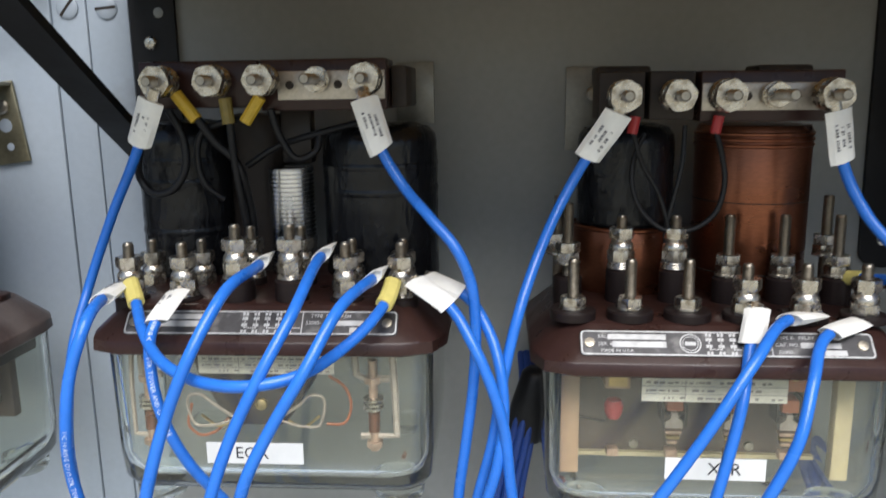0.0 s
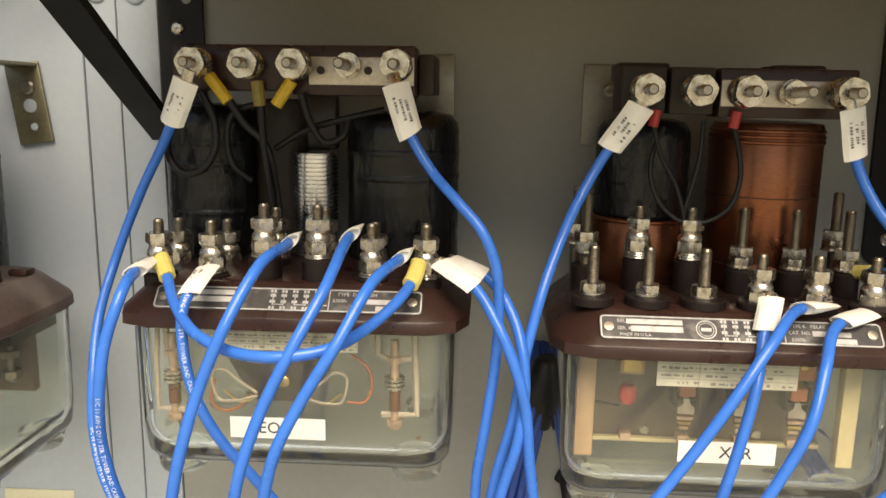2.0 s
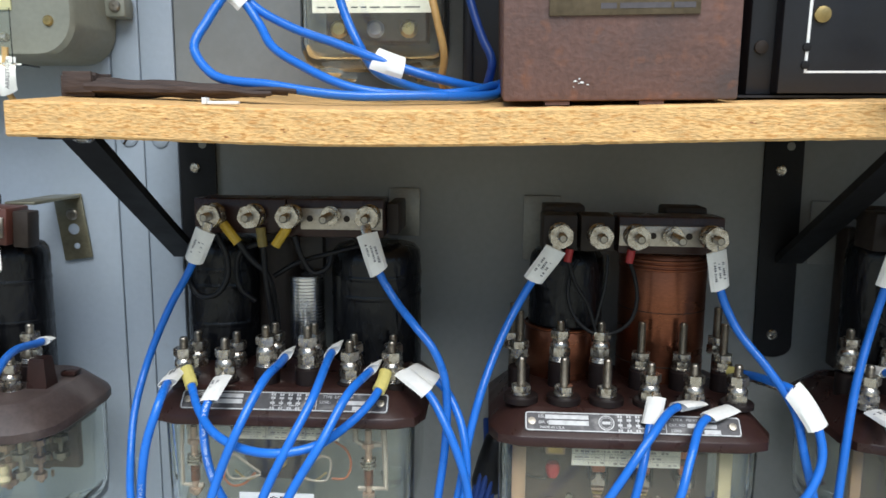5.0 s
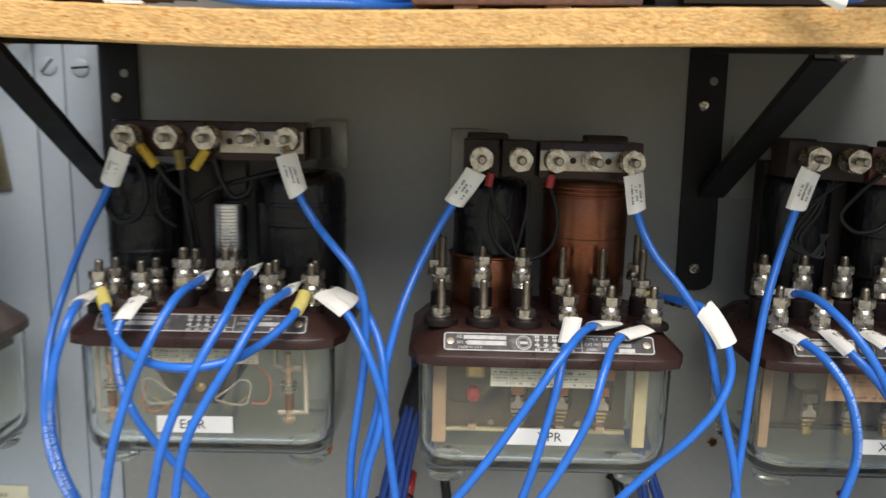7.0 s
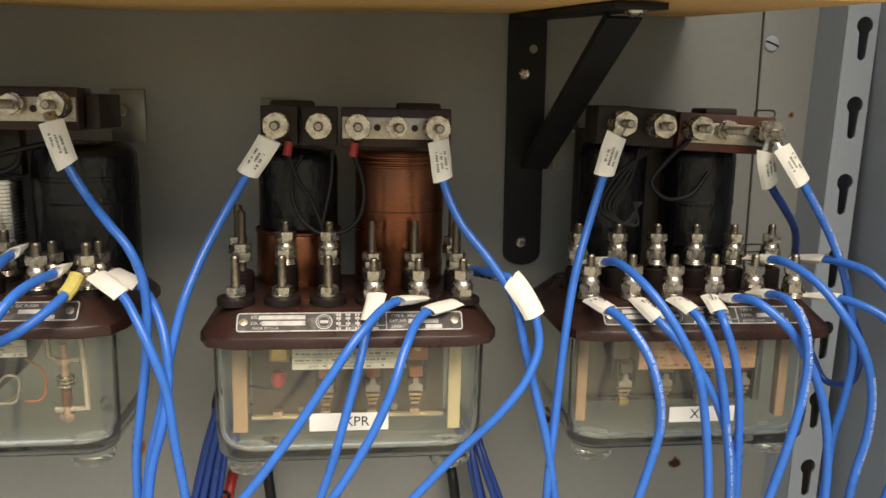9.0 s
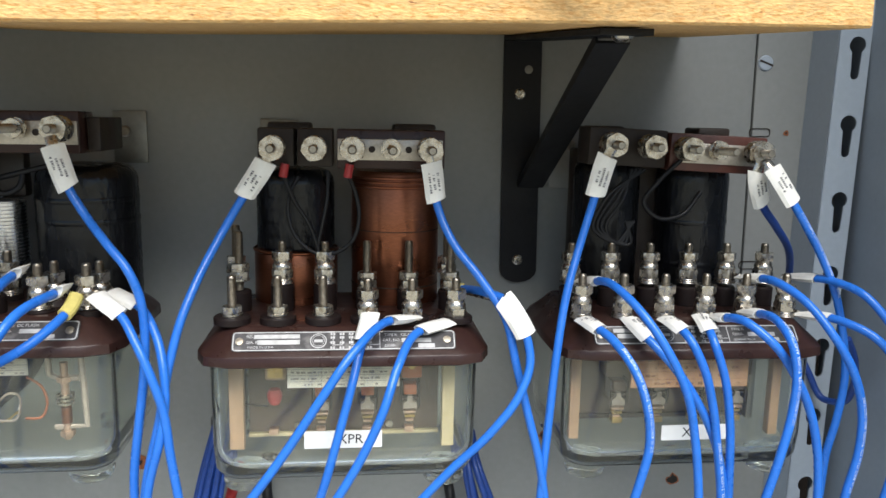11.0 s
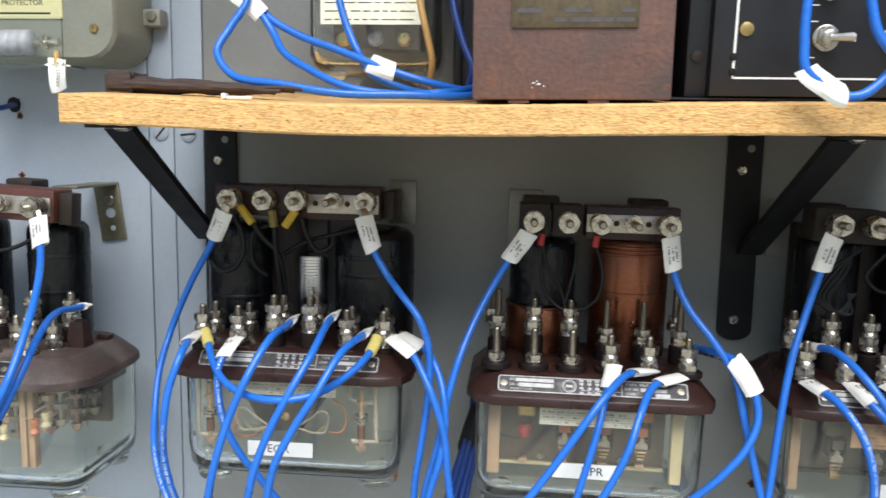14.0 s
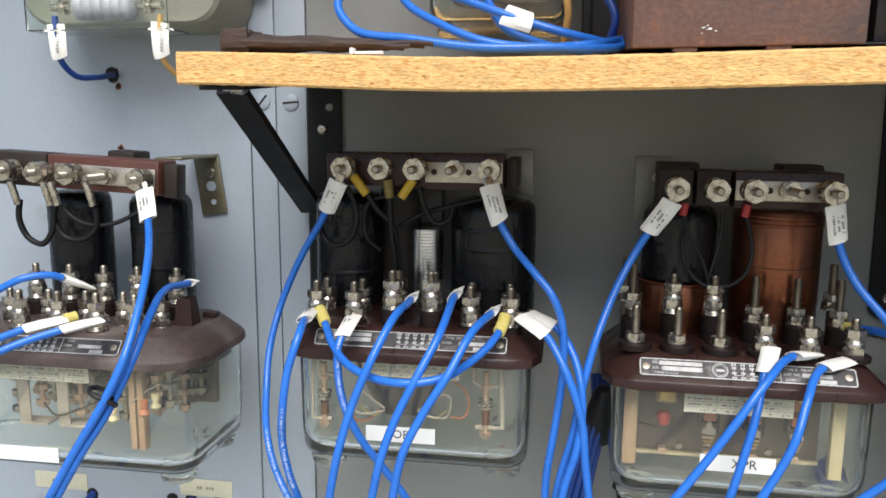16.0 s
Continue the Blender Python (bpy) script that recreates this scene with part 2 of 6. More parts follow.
def words(text, size, m, material, parent, name="lettering", align='CENTER', label=""):
    """Flat lettering in the built-in font, lying in the xy plane of m."""
    cu = bpy.data.curves.new("text", 'FONT')
    cu.body, cu.size, cu.align_x, cu.align_y, cu.extrude, cu.resolution_u = text, size, align, 'CENTER', 0.00008, 2
    tmp = bpy.data.objects.new("text", cu)
    me = bpy.data.meshes.new_from_object(tmp)
    bpy.data.objects.remove(tmp)
    me.materials.append(material)
    ob = new(name, me)
    ob.parent, ob.matrix_basis = parent, m
    return tagged(ob, label)


# ---- the cabinet ----
WALL = 0.60
# Unseen ground, its tone chosen to bounce light up into the cabinet.
ground = part("ground", box(B(), -60, 60, -60, 60, -0.3, 0), mat("bounce_ground", (0.39, 0.37, 0.285), 0.9, var=0.3, scale=3, fine=60, bump=0.6))
tagged(ground, "unseen ground in front of the cabinet, toned to bounce light", "ground", kind="structure")


def sheet(name, x0, x1, y0, y1, z0, z1, material, label, bev=0.0015):
    return tagged(part(name, box(B(), x0, x1, y0, y1, z0, z1, bev=bev), material), label, "wall", kind="structure")


sheet("wall_back", -0.80, 0.72, WALL + 0.004, WALL + 0.02, 0.7, 2.3, PAINT_SHADED, "painted steel back of the cabinet in the shade-darkened colour", 0)
sheet("wall_panel_side", -0.80, -0.1121, WALL - 0.001, WALL + 0.0035, 0.7, 2.3, PAINT, "blue-grey painted steel back panel")
sheet("wall_strip_outer", -0.1115, -0.0885, WALL - 0.0005, WALL + 0.0035, 0.7, 2.3, PAINT, "blue-grey painted joint strip with slotted screws")
sheet("wall_strip_inner", -0.088, -0.0605, WALL - 0.0005, WALL + 0.0035, 0.7, 2.3, PAINT, "blue-grey painted joint strip with slotted screws")
# Shade under the shelf and in the end corner is in these panels' colour.
sheet("wall_panel_middle", -0.0595, 0.602, WALL - 0.0008, WALL + 0.0035, 0.7, 2.3, PAINT_SHADED, "painted steel panel behind the relays, shade put into its colour")
sheet("wall_panel_end", 0.6035, 0.70, WALL - 0.0008, WALL + 0.0035, 0.7, 2.3, PAINT_SHADED, "blue-grey painted steel end panel, shade put into its colour")
sheet("wall_side", 0.674, 0.69, 0.2, WALL, 0.7, 2.3, PAINT, "blue-grey painted cabinet side")
sheet("wall_far_side", -0.82, -0.80, 0.2, WALL + 0.02, 0.7, 2.3, PAINT, "blue-grey painted cabinet side")
tagged(part("ceiling", box(B(), -0.82, 0.72, 0.2, WALL + 0.02, 2.3, 2.32), PAINT), "painted steel cabinet roof", "ceiling", kind="structure")
tagged(part("floor", box(B(), -0.82, 0.72, 0.2, WALL + 0.02, 0.68, 0.7), PAINT), "painted steel cabinet floor", "floor", kind="structure")
tagged(part("plinth", box(B(), -0.80, 0.70, 0.24, WALL + 0.01, 0.0, 0.678, bev=0.004), PAINT), "painted steel base that carries the cabinet", "base", kind="structure")


def upright():
    """The slotted upright: a channel whose front has keyhole slots cut through."""
    x0, x1, yf, yb = 0.648, 0.6735, 0.562, WALL - 0.001
    bm = B()
    xc, zs = 0.663, [1.1322 + 0.0586 * k for k in range(16)]
    hole = []
    for i in range(15):
        a = radians(-52 + 284 * i / 14)
        hole.append((0.0066 * math.cos(a), 0.0085 + 0.0066 * math.sin(a)))
    for i in range(7):
        a = radians(180 + 180 * i / 6)
        hole.append((0.0034 * math.cos(a), -0.0135 + 0.0034 * math.sin(a)))
    z0, z1 = zs[0] - 0.02925, zs[-1] + 0.02925
    loops = [ring(bm, [(x0, yf, z0), (x1, yf, z0), (x1, yf, z1), (x0, yf, z1)])]
    for z in zs:
        rim = ring(bm, [(xc + px, yf, z + pz) for px, pz in hole])
        bridge(bm, rim, ring(bm, [(xc + px, yf + 0.0016, z + pz) for px, pz in hole]))
        loops.append(rim)
    edges = []
    for lp in loops:
        for u, v in zip(lp, lp[1:] + lp[:1]):
            edges.append(bm.edges.get((u, v)) or bm.edges.new((u, v)))
    bmesh.ops.triangle_fill(bm, use_beauty=True, use_dissolve=False, edges=edges)
    box(bm, x0, x0 + 0.0016, yf + 0.0018, yb, z0, z1)
    for v in bm.verts:   # it leans a little
        v.co.x += 0.031 * (v.co.z - 1.667)
    ob = part("upright", bm, PAINT, smooth=0)
    return tagged(ob, "blue-grey steel upright with keyhole slots", "upright", kind="structure")


upright()
# Dark sheet added so the keyholes look into shade.
tagged(part("upright_shade", box(B(), 0.651, 0.672, 0.59, 0.5985, 1.1, 2.1), INNER), "dark sheet standing in for shade behind the slotted upright", "wall", kind="structure")

# ---- the shelf ----
CHIP = mat("chipboard_edge", (0.70, 0.43, 0.17), 0.75, var=0.3, scale=300, fine=900, bump=0.8, stretch=(0.34, 1, 1), spots=((0.56, 0.29, 0.09), 600, 0.50, 0.65), spots2=((0.24, 0.10, 0.032), 560, 0.675, 0.74))
SHELF_Z0, SHELF_Z1, SHELF_Y, DROOP = 1.657, 1.675, 0.362, 0.0755   # the shelf droops towards its front


def sag(x):
    return -0.0052 * math.exp(-((x - 0.12) / (0.12 if x < 0.12 else 0.2)) ** 2)


def shelf_top(y, x=-1.0):
    return SHELF_Z1 + DROOP * (y - SHELF_Y) + (sag(x) if x > -0.9 else 0)


def shelf():
    bm = B()
    x0, x1, nx = -0.055, 0.5385, 150
    rows = []
    # the sawn front edge is slightly ragged
    for k in range(nx + 1):
        x = x0 + (x1 - x0) * k / nx
        w = [0.0007 * noise.noise(Vector((x * 160, j * 3.1, 0.0))) for j in range(4)]
        g = sag(x)
        rows.append(ring(bm, [(x, SHELF_Y + 0.0012 + w[0] * 0.6, SHELF_Z0 + g + w[1] * 0.5), (x, SHELF_Y, SHELF_Z0 + g + 0.0012), (x, SHELF_Y + w[2] * 0.3, SHELF_Z1 + g - 0.0012), (x, SHELF_Y + 0.001, SHELF_Z1 + g + w[3] * 0.5), (x, WALL - 0.002, shelf_top(WALL, x)), (x, WALL - 0.002, shelf_top(WALL, x) - 0.018)]))
    for a, b in zip(rows, rows[1:]):
        bridge(bm, a, b)
    bm.faces.new(rows[0][::-1])
    bm.faces.new(rows[-1])
    ob = part("shelf", bm, CHIP, smooth=30)
    return tagged(ob, "raw chipboard shelf with sawn flaky front edge", "shelf")


shelf()


def screw_head(bm, m, r=0.0036, h=0.0016):
    """A pan head with a crossed recess; m looks out of the wall along z."""
    lathe(bm, [(r, 0), (r * 0.98, h * 0.5), (r * 0.75, h * 0.92), (r * 0.3, h), (r * 0.28, h * 0.55)], 14, m)
    for a in (0, 90):
        box(bm, -r * 0.62, r * 0.62, -r * 0.13, r * 0.13, h * 0.75, h * 1.03, m @ pose(0, 0, 0, 0, 0, a + 20))


OUT = pose(0, 0, 0, 90, 0, 0)


def bracket(x, top_skew, lean, group):
    """A black shelf bracket: upright strap, arm and diagonal brace."""
    top = shelf_top(WALL) - 0.0185
    e = thing("shelf_bracket", pose(x, WALL, top), "black painted steel shelf bracket screwed to the back panel", "bracket", group)
    w, low = 0.0145, SHELF_Z0 - top
    bm = B()
    # strap with rounded foot
    o = [(-w, -0.0045), (w, -0.0045)]
    o += [(w * math.cos(a), low - 0.165 + 0.0095 * math.sin(a)) for a in [-math.pi * i / 8 for i in range(9)]]
    f = ring(bm, [(px, -0.0045, pz) for px, pz in o])
    k = ring(bm, [(px, -0.0012, pz) for px, pz in o])
    bridge(bm, f, k)
    bm.faces.new(f)
    bm.faces.new(k[::-1])
    part("strap", bm, BLACK, e)
    bm = B()
    sh = Matrix(((1, -top_skew, 0, 0), (0, 1, 0, 0), (0, DROOP, 1, 0), (0, 0, 0, 1)))
    box(bm, -w, w, -0.205, -0.0015, -0.0045, -0.0008, sh, 0.0005)
    part("arm", bm, BLACK, e)
    bm = B()
    # the brace: a channel section leaning from strap to arm
    a, b = Vector((lean, -0.006, low - 0.096)), Vector((lean + top_skew * 0.165, -0.165, -0.0055 - DROOP * 0.165))
    d = (b - a).normalized()
    side = Vector((1, 0, 0))
    nrm = d.cross(side).normalized()
    prof = [(-0.0105, -0.003), (0.0095, -0.003), (0.0095, 0.003), (0.008, 0.003), (0.008, -0.0012), (-0.009, -0.0012), (-0.009, 0.003), (-0.0105, 0.003)]
    r0 = ring(bm, [a + side * px + nrm * pz for px, pz in prof])
    r1 = ring(bm, [b + side * px + nrm * pz for px, pz in prof])
    bridge(bm, r0, r1)
    bm.faces.new(r0)
    bm.faces.new(r1[::-1])
    part("brace", bm, BLACK, e)
    for dz, dx in ((-0.027, -0.002), (-0.156, -0.001)):
        bm = B()
        screw_head(bm, pose(dx, -0.0047, low + dz) @ OUT, 0.0042, 0.002)
        part("screw", bm, NICKEL, e, "bright cross-head screw")
    bm = B()
    lathe(bm, [(0.0032, 0), (0.0032, 0.0002), (0.002, 0.0003)], 14, pose(0.0045, -0.0046, low - 0.0085) @ OUT)
    part("screw_hole", bm, GALV, e, "empty screw hole")
    bm = B()
    lathe(bm, [(0.006, 0), (0.0055, 0.0015), (0.003, 0.003)], 14, pose(top_skew * 0.18 + 0.004, -0.19, -0.0047 - DROOP * 0.19, 180, 0, 0))
    part("bolt", bm, NICKEL, e, "round-headed shelf bolt")
    return e


bracket(-0.0437, 0.0, -0.011, "brackets under the shelf")
bracket(0.414, 0.06, 0.008, "brackets under the shelf")

# ---- relays ----
NUTS = {}


def stud_mesh(kind):
    """Meshes of a terminal stud, by kind: rod, then nuts and collar as pieces."""
    if kind in NUTS:
        return NUTS[kind]
    tall, base, collar = {"short": (0.0352, 0.007, True), "bare": (0.036, 0.0115, False), "rear": (0.052, 0.0245, True), "rear_long": (0.0525, 0.0205, False), "top": (0.031, 0.004, False), "top_nut": (0.027, 0.012, False)}[kind]
    bm = B()
    prof, z = [(0.0022, 0.0)], 0.001
    while z < tall - 0.001:
        prof += [(0.0029, z), (0.0025, z + 0.0004)]
        z += 0.0008
    prof += [(0.0021, tall)]
    lathe(bm, prof, 10)
    pieces = [("rod", mesh_of("rod", bm, STEEL), "")]
    z = base
    if collar:
        for k in range(3):
            bm = B()
            lathe(bm, [(0.0073 - 0.0003 * k, z), (0.0075 - 0.0003 * k, z + 0.0005), (0.0073 - 0.0003 * k, z + 0.001)], 16)
            pieces.append(("washer", mesh_of("washer", bm, NICKEL), ""))
            z += 0.0012
        bm = B()
        nut(bm, z, z + 0.0058, 0.0071, turn=17)
        pieces.append(("nut", mesh_of("nut", bm, NICKEL), ""))
        z += 0.0059
        bm = B()
        lathe(bm, [(0.0062, z), (0.0065, z + 0.0013), (0.0061, z + 0.003), (0.0051, z + 0.0046), (0.0053, z + 0.0061)], 16)
        pieces.append(("collar", mesh_of("collar", bm, NICKEL), ""))
        z += 0.0062
        bm = B()
        nut(bm, z, z + 0.0055, 0.0068, turn=41)
        pieces.append(("nut", mesh_of("nut", bm, NICKEL), ""))
    elif kind == "top_nut":
        for k in range(4):
            bm = B()
            lathe(bm, [(0.0077, z - 0.008), (0.008, z - 0.0073), (0.0077, z - 0.0066)], 16)
            pieces.append(("washer", mesh_of("washer", bm, NICKEL), ""))
            z += 0.0019
        z -= 0.0078
        bm = B()
        nut(bm, z + 0.0002, z + 0.0064, 0.0083, turn=8)
        pieces.append(("nut", mesh_of("nut", bm, NICKEL), ""))
    else:
        bm = B()
        lathe(bm, [(0.0066, z), (0.0067, z + 0.0006), (0.0066, z + 0.0012)], 16)
        pieces.append(("washer", mesh_of("washer", bm, NICKEL), ""))
        bm = B()
        nut(bm, z + 0.0013, z + 0.0058, 0.0064, turn=25)
        pieces.append(("nut", mesh_of("nut", bm, NICKEL), ""))
        if kind == "rear_long":
            bm = B()
            nut(bm, z + 0.0062, z + 0.0112, 0.0066, turn=48)
            pieces.append(("nut", mesh_of("nut", bm, NICKEL), ""))
    NUTS[kind] = pieces
    return pieces


def stud(kind, at, parent):
    pieces = stud_mesh(kind)
    r = part("terminal_stud", pieces[0][1], None, parent, at=at)
    for nm, me, _ in pieces[1:]:
        part(nm, me, None, r)
    return r


FL = dict(w=0.179, d=0.126, cy=-0.0925)          # flange outline
SLOPE = math.degrees(math.atan2(0.0136, 0.0127))  # slope of its bevelled rim


def flange(e, fd=0.0, wide=0.0):
    k, back = (1.6, 0.0185) if wide else (1.0, 0.0)

    def o(inset, r):
        return rrect(FL["w"] + wide - 2 * inset, FL["d"] + fd - back - 2 * inset, r * k, 4 if wide else 2, -wide / 2, FL["cy"] - (fd + back) / 2)
    bm = B()
    loft(bm, [(o(0.005, 0.019), -0.0152), (o(0.0006, 0.02), -0.0149), (o(0, 0.02), -0.0143), (o(0.0002, 0.02), -0.0088), (o(0.0008, 0.02), -0.0080), (o(0.0148, 0.015), 0.0060), (o(0.0158, 0.0145), 0.0066)])
    return part("base_plate", bm, BAKE_DUSTY if wide else BAKE, e, "brown bakelite relay top with bevelled rim")


def glass_case(e, fd=0.0, extra=0.0, wide=0.0):
    back = 0.0185 if wide else 0.0

    def o(inset, r):
        return rrect(0.165 + wide - 2 * inset, 0.112 + fd - back - 2 * inset, r, 8, -wide / 2, FL["cy"] - (fd + back) / 2)
    bm = B()
    t = 0.0042
    rs = [(o(0, 0.015), -0.0154), (o(0.0008, 0.015), -0.07), (o(0.0018, 0.015), -0.084), (o(0.0045, 0.014), -0.089), (o(0.010, 0.012), -0.0915), (o(0.020, 0.01), -0.0918)]
    ri = [(o(0.020, 0.01), -0.0845), (o(0.012, 0.011), -0.084), (o(t + 0.005, 0.011), -0.0815), (o(t + 0.0015, 0.0115), -0.077), (o(t + 0.0005, 0.012), -0.07), (o(t, 0.012), -0.0154)]
    a = [ring(bm, [(x, y, z if z > -0.02 else z - extra) for x, y in q]) for q, z in rs + ri]
    for k in (0, 1, 2, 3, 4, 6, 7, 8, 9, 10, 11):
        bridge(bm, a[k], a[(k + 1) % 12])
    bm.faces.new(a[5])
    bm.faces.new(a[6][::-1])
    g = part("glass_case", bm, GLASS, e, "thick greenish moulded glass relay case", smooth=50)
    g.visible_shadow = False
    for sx in (-1, 1):
        for sy in (-1, 1):
            bm = B()
            lathe(bm, [(0.0135, 0), (0.0135, -0.003), (0.012, -0.0062), (0.009, -0.0068)], 20, pose(sx * 0.063 - (wide if sx < 0 else 0), FL["cy"] - (fd + back) / 2 + sy * (0.037 + (fd - back) / 2), -0.0921 - extra))
            f = part("foot", bm, GLASS, g)
            f.visible_shadow = False
    return g


def name_plate(e, left_words, right_words, seal=-0.016, fd=0.0, at_x=0.0):
    """The engraved strip on the sloping rim."""
    # frame on the slope: x along, y up the slope, z out of it
    m = pose(at_x, -0.1474 - fd, -0.0010) @ pose(0, 0, 0, SLOPE, 0, 0)
    p = part("name_plate", loft(B(), [(rrect(0.134, 0.0132, 0.0022, 4), 0.0002), (rrect(0.134, 0.0132, 0.0022, 4), 0.0007), (rrect(0.1335, 0.0127, 0.002, 4), 0.0009)]), FIELD, e, "dark engraved metal name plate", at=m)
    bm = B()
    a, b = ring(bm, [(x, y, 0.00112) for x, y in rrect(0.133, 0.0124, 0.002, 4)]), ring(bm, [(x, y, 0.00112) for x, y in rrect(0.1316, 0.011, 0.0014, 4)])
    bridge(bm, a, b)
    box(bm, 0.0205, 0.021, -0.0054, 0.0054, 0.0009, 0.00112)
    part("plate_border", bm, ETCH, p)
    for x0, x1, y0, y1 in ((-0.054, -0.027, 0.0018, 0.0045), (-0.052, -0.027, -0.0022, 0.0008), (0.034, 0.052, -0.0015, 0.0012), (0.044, 0.054, -0.0052, -0.0025)):
        part("blank_field", box(B(), x0, x1, y0, y1, 0.0009, 0.0011), ETCH, p)
    for sx in (-0.0625, 0.0618):
        part("plate_screw", lathe(B(), [(0.0026, 0), (0.0024, 0.0007), (0.001, 0.0009)], 14, pose(sx, 0, 0.0009)), STEEL, p)
    bm = B()
    # round seal and the contact diagram
    for r0, r1 in ((0.0044, 0.0050), (0.0034, 0.0037)):
        a = ring(bm, [(seal + r0 * math.cos(i * 0.3307), r0 * math.sin(i * 0.3307), 0.00112) for i in range(19)])
        b = ring(bm, [(seal + r1 * math.cos(i * 0.3307), r1 * math.sin(i * 0.3307), 0.00112) for i in range(19)])
        bridge(bm, a, b)
    part("seal", bm, ETCH, p)
    part("seal_bar", box(B(), seal - 0.0025, seal + 0.0025, -0.0009, 0.0009, 0.0009, 0.0011), ETCH, p)
    bm = B()
    for k in range(5):
        x = -0.0075 + 0.0055 * k
        box(bm, x, x + 0.0004, -0.0032, 0.0032, 0.0009, 0.0011)
        for j, z in enumerate((0.0046, 0.0022, -0.0012, -0.0046)):
            for i in (0, 1):
                box(bm, x - 0.0013 + 0.0016 * i, x - 0.0002 + 0.0016 * i, z - 0.0008, z + 0.0007, 0.0009, 0.0011)
        if k % 2 == 0:
            box(bm, x, x + 0.0055, -0.0030, -0.0026, 0.0009, 0.0011)
    tagged(part("diagram", bm, ETCH, p), kind="stuff")
    for t, x, y, s in left_words:
        words(t, s, pose(x, y, 0.00115), ETCH, p, align='LEFT')
    for t, x, y, s in right_words:
        words(t, s, pose(x, y, 0.00115), ETCH, p, align='LEFT')
    return p


LEFT = (("REL.", -0.0585, 0.0031, 0.0026), ("SER. K", -0.0585, -0.0007, 0.0026), ("MADE IN U.S.A.", -0.0575, -0.0040, 0.0023))
RIGHT = (("TYPE K   RELAY", 0.0235, 0.0035, 0.0025), ("CAT. NO.", 0.0225, -0.0001, 0.0025), ("53000-", 0.0235, -0.0038, 0.0025))
RIGHT_A = (("TYPE  DC FLASH", 0.0245, 0.0035, 0.0027), ("53000-       GR", 0.0225, -0.0001, 0.0026))


def front_label(e, text, x0, x1, z0, z1, tx, fd=0.0):
    y = FL["cy"] - 0.112 / 2 + 0.0012 - fd
    p = part("front_label", box(B(), x0, x1, y - 0.0014, y - 0.0008, z0, z1), PAPER, e, "white paper label on the glass")
    if text:
        words(text, 0.0088, pose(tx, y - 0.00145, (z0 + z1) / 2) @ OUT, INK, p)
    return p


def coil(e, x, r, z0, z1, material, label, y=-0.058, wraps=0):
    bm = B()
    prof = [(r * 0.6, z0), (r * 0.97, z0), (r, z0 + 0.0015)]
    if wraps:
        n = 2 * wraps
        for k in range(1, n):
            z = z0 + (z1 - z0) * k / n
            if z > z1 - 0.012:
                break
            prof.append((r * (1 + 0.006 * ((k * 7) % 5 - 2) / 2), z))
    if material == TAPE:
        prof += [(r, z1 - 0.011), (r * 0.97, z1 - 0.006), (r * 0.86, z1 - 0.002), (r * 0.6, z1)]
    else:
        prof += [(r, z1 - 0.004), (r * 0.95, z1 - 0.001), (r * 0.6, z1)]
    m = pose(x, y, 0)
    lathe(bm, prof, 40, m)
    return part("coil", bm, material, e, label, smooth=40)


def coil_bands(e, x, r, zs, material, y=-0.058, h=0.0008, d=0.0005):
    for z in zs:
        bm = B()
        lathe(bm, [(r, z), (r + d, z + h * 0.3), (r + d, z + h * 0.7), (r, z + h)], 40, pose(x, y, 0), cap=False)
        part("coil_band", bm, material, e)


def top_bar(e, x0, x1, z0, z1, material, strip=None, split=()):
    y0, y1 = -0.100, -0.072
    p = None
    cuts = [x0, *split, x1]
    for a, b in zip(cuts, cuts[1:]):
        q = part("terminal_bar", box(B(), a + 0.0003, b - 0.0003, y0, y1, z0, z1, bev=0.0012), material, e, "moulded terminal bar above the coils")
        p = q
    if strip:
        bm = B()
        box(bm, strip[0], strip[1], y0 - 0.0022, y0 - 0.0002, z0 + 0.0055, z1 - 0.006, bev=0.0005)
        s = part("terminal_strip", bm, STRIP, p, "dull plated connecting strip")
        for hx in strip[2:]:
            part("strip_hole", lathe(B(), [(0.0022, 0), (0.0022, 0.0003), (0.0012, 0.0004)], 14, pose(hx, y0 - 0.0021, (z0 + z1) / 2) @ OUT), INNER, s, "dark hole in the strip")
    return p


def wire(parent, pts, r, material, name="lead", label=""):
    bm = B()
    sweep(bm, spline(pts, 8), r, 8)
    return part(name, bm, material, parent, label, smooth=60)


def backplate(e, x0, x1, z0, z1, material, screws):
    """The steel mounting ear against the wall."""
    p = part("mounting_plate", box(B(), x0, x1, -0.0042, -0.0018, z0, z1, bev=0.0006), material, e, "steel mounting plate on the back panel")
    for sx, sz in screws:
        bm = B()
        screw_head(bm, pose(sx, -0.0043, sz) @ OUT, 0.0042, 0.0022)
        part("screw", bm, STEEL, p)
    return p


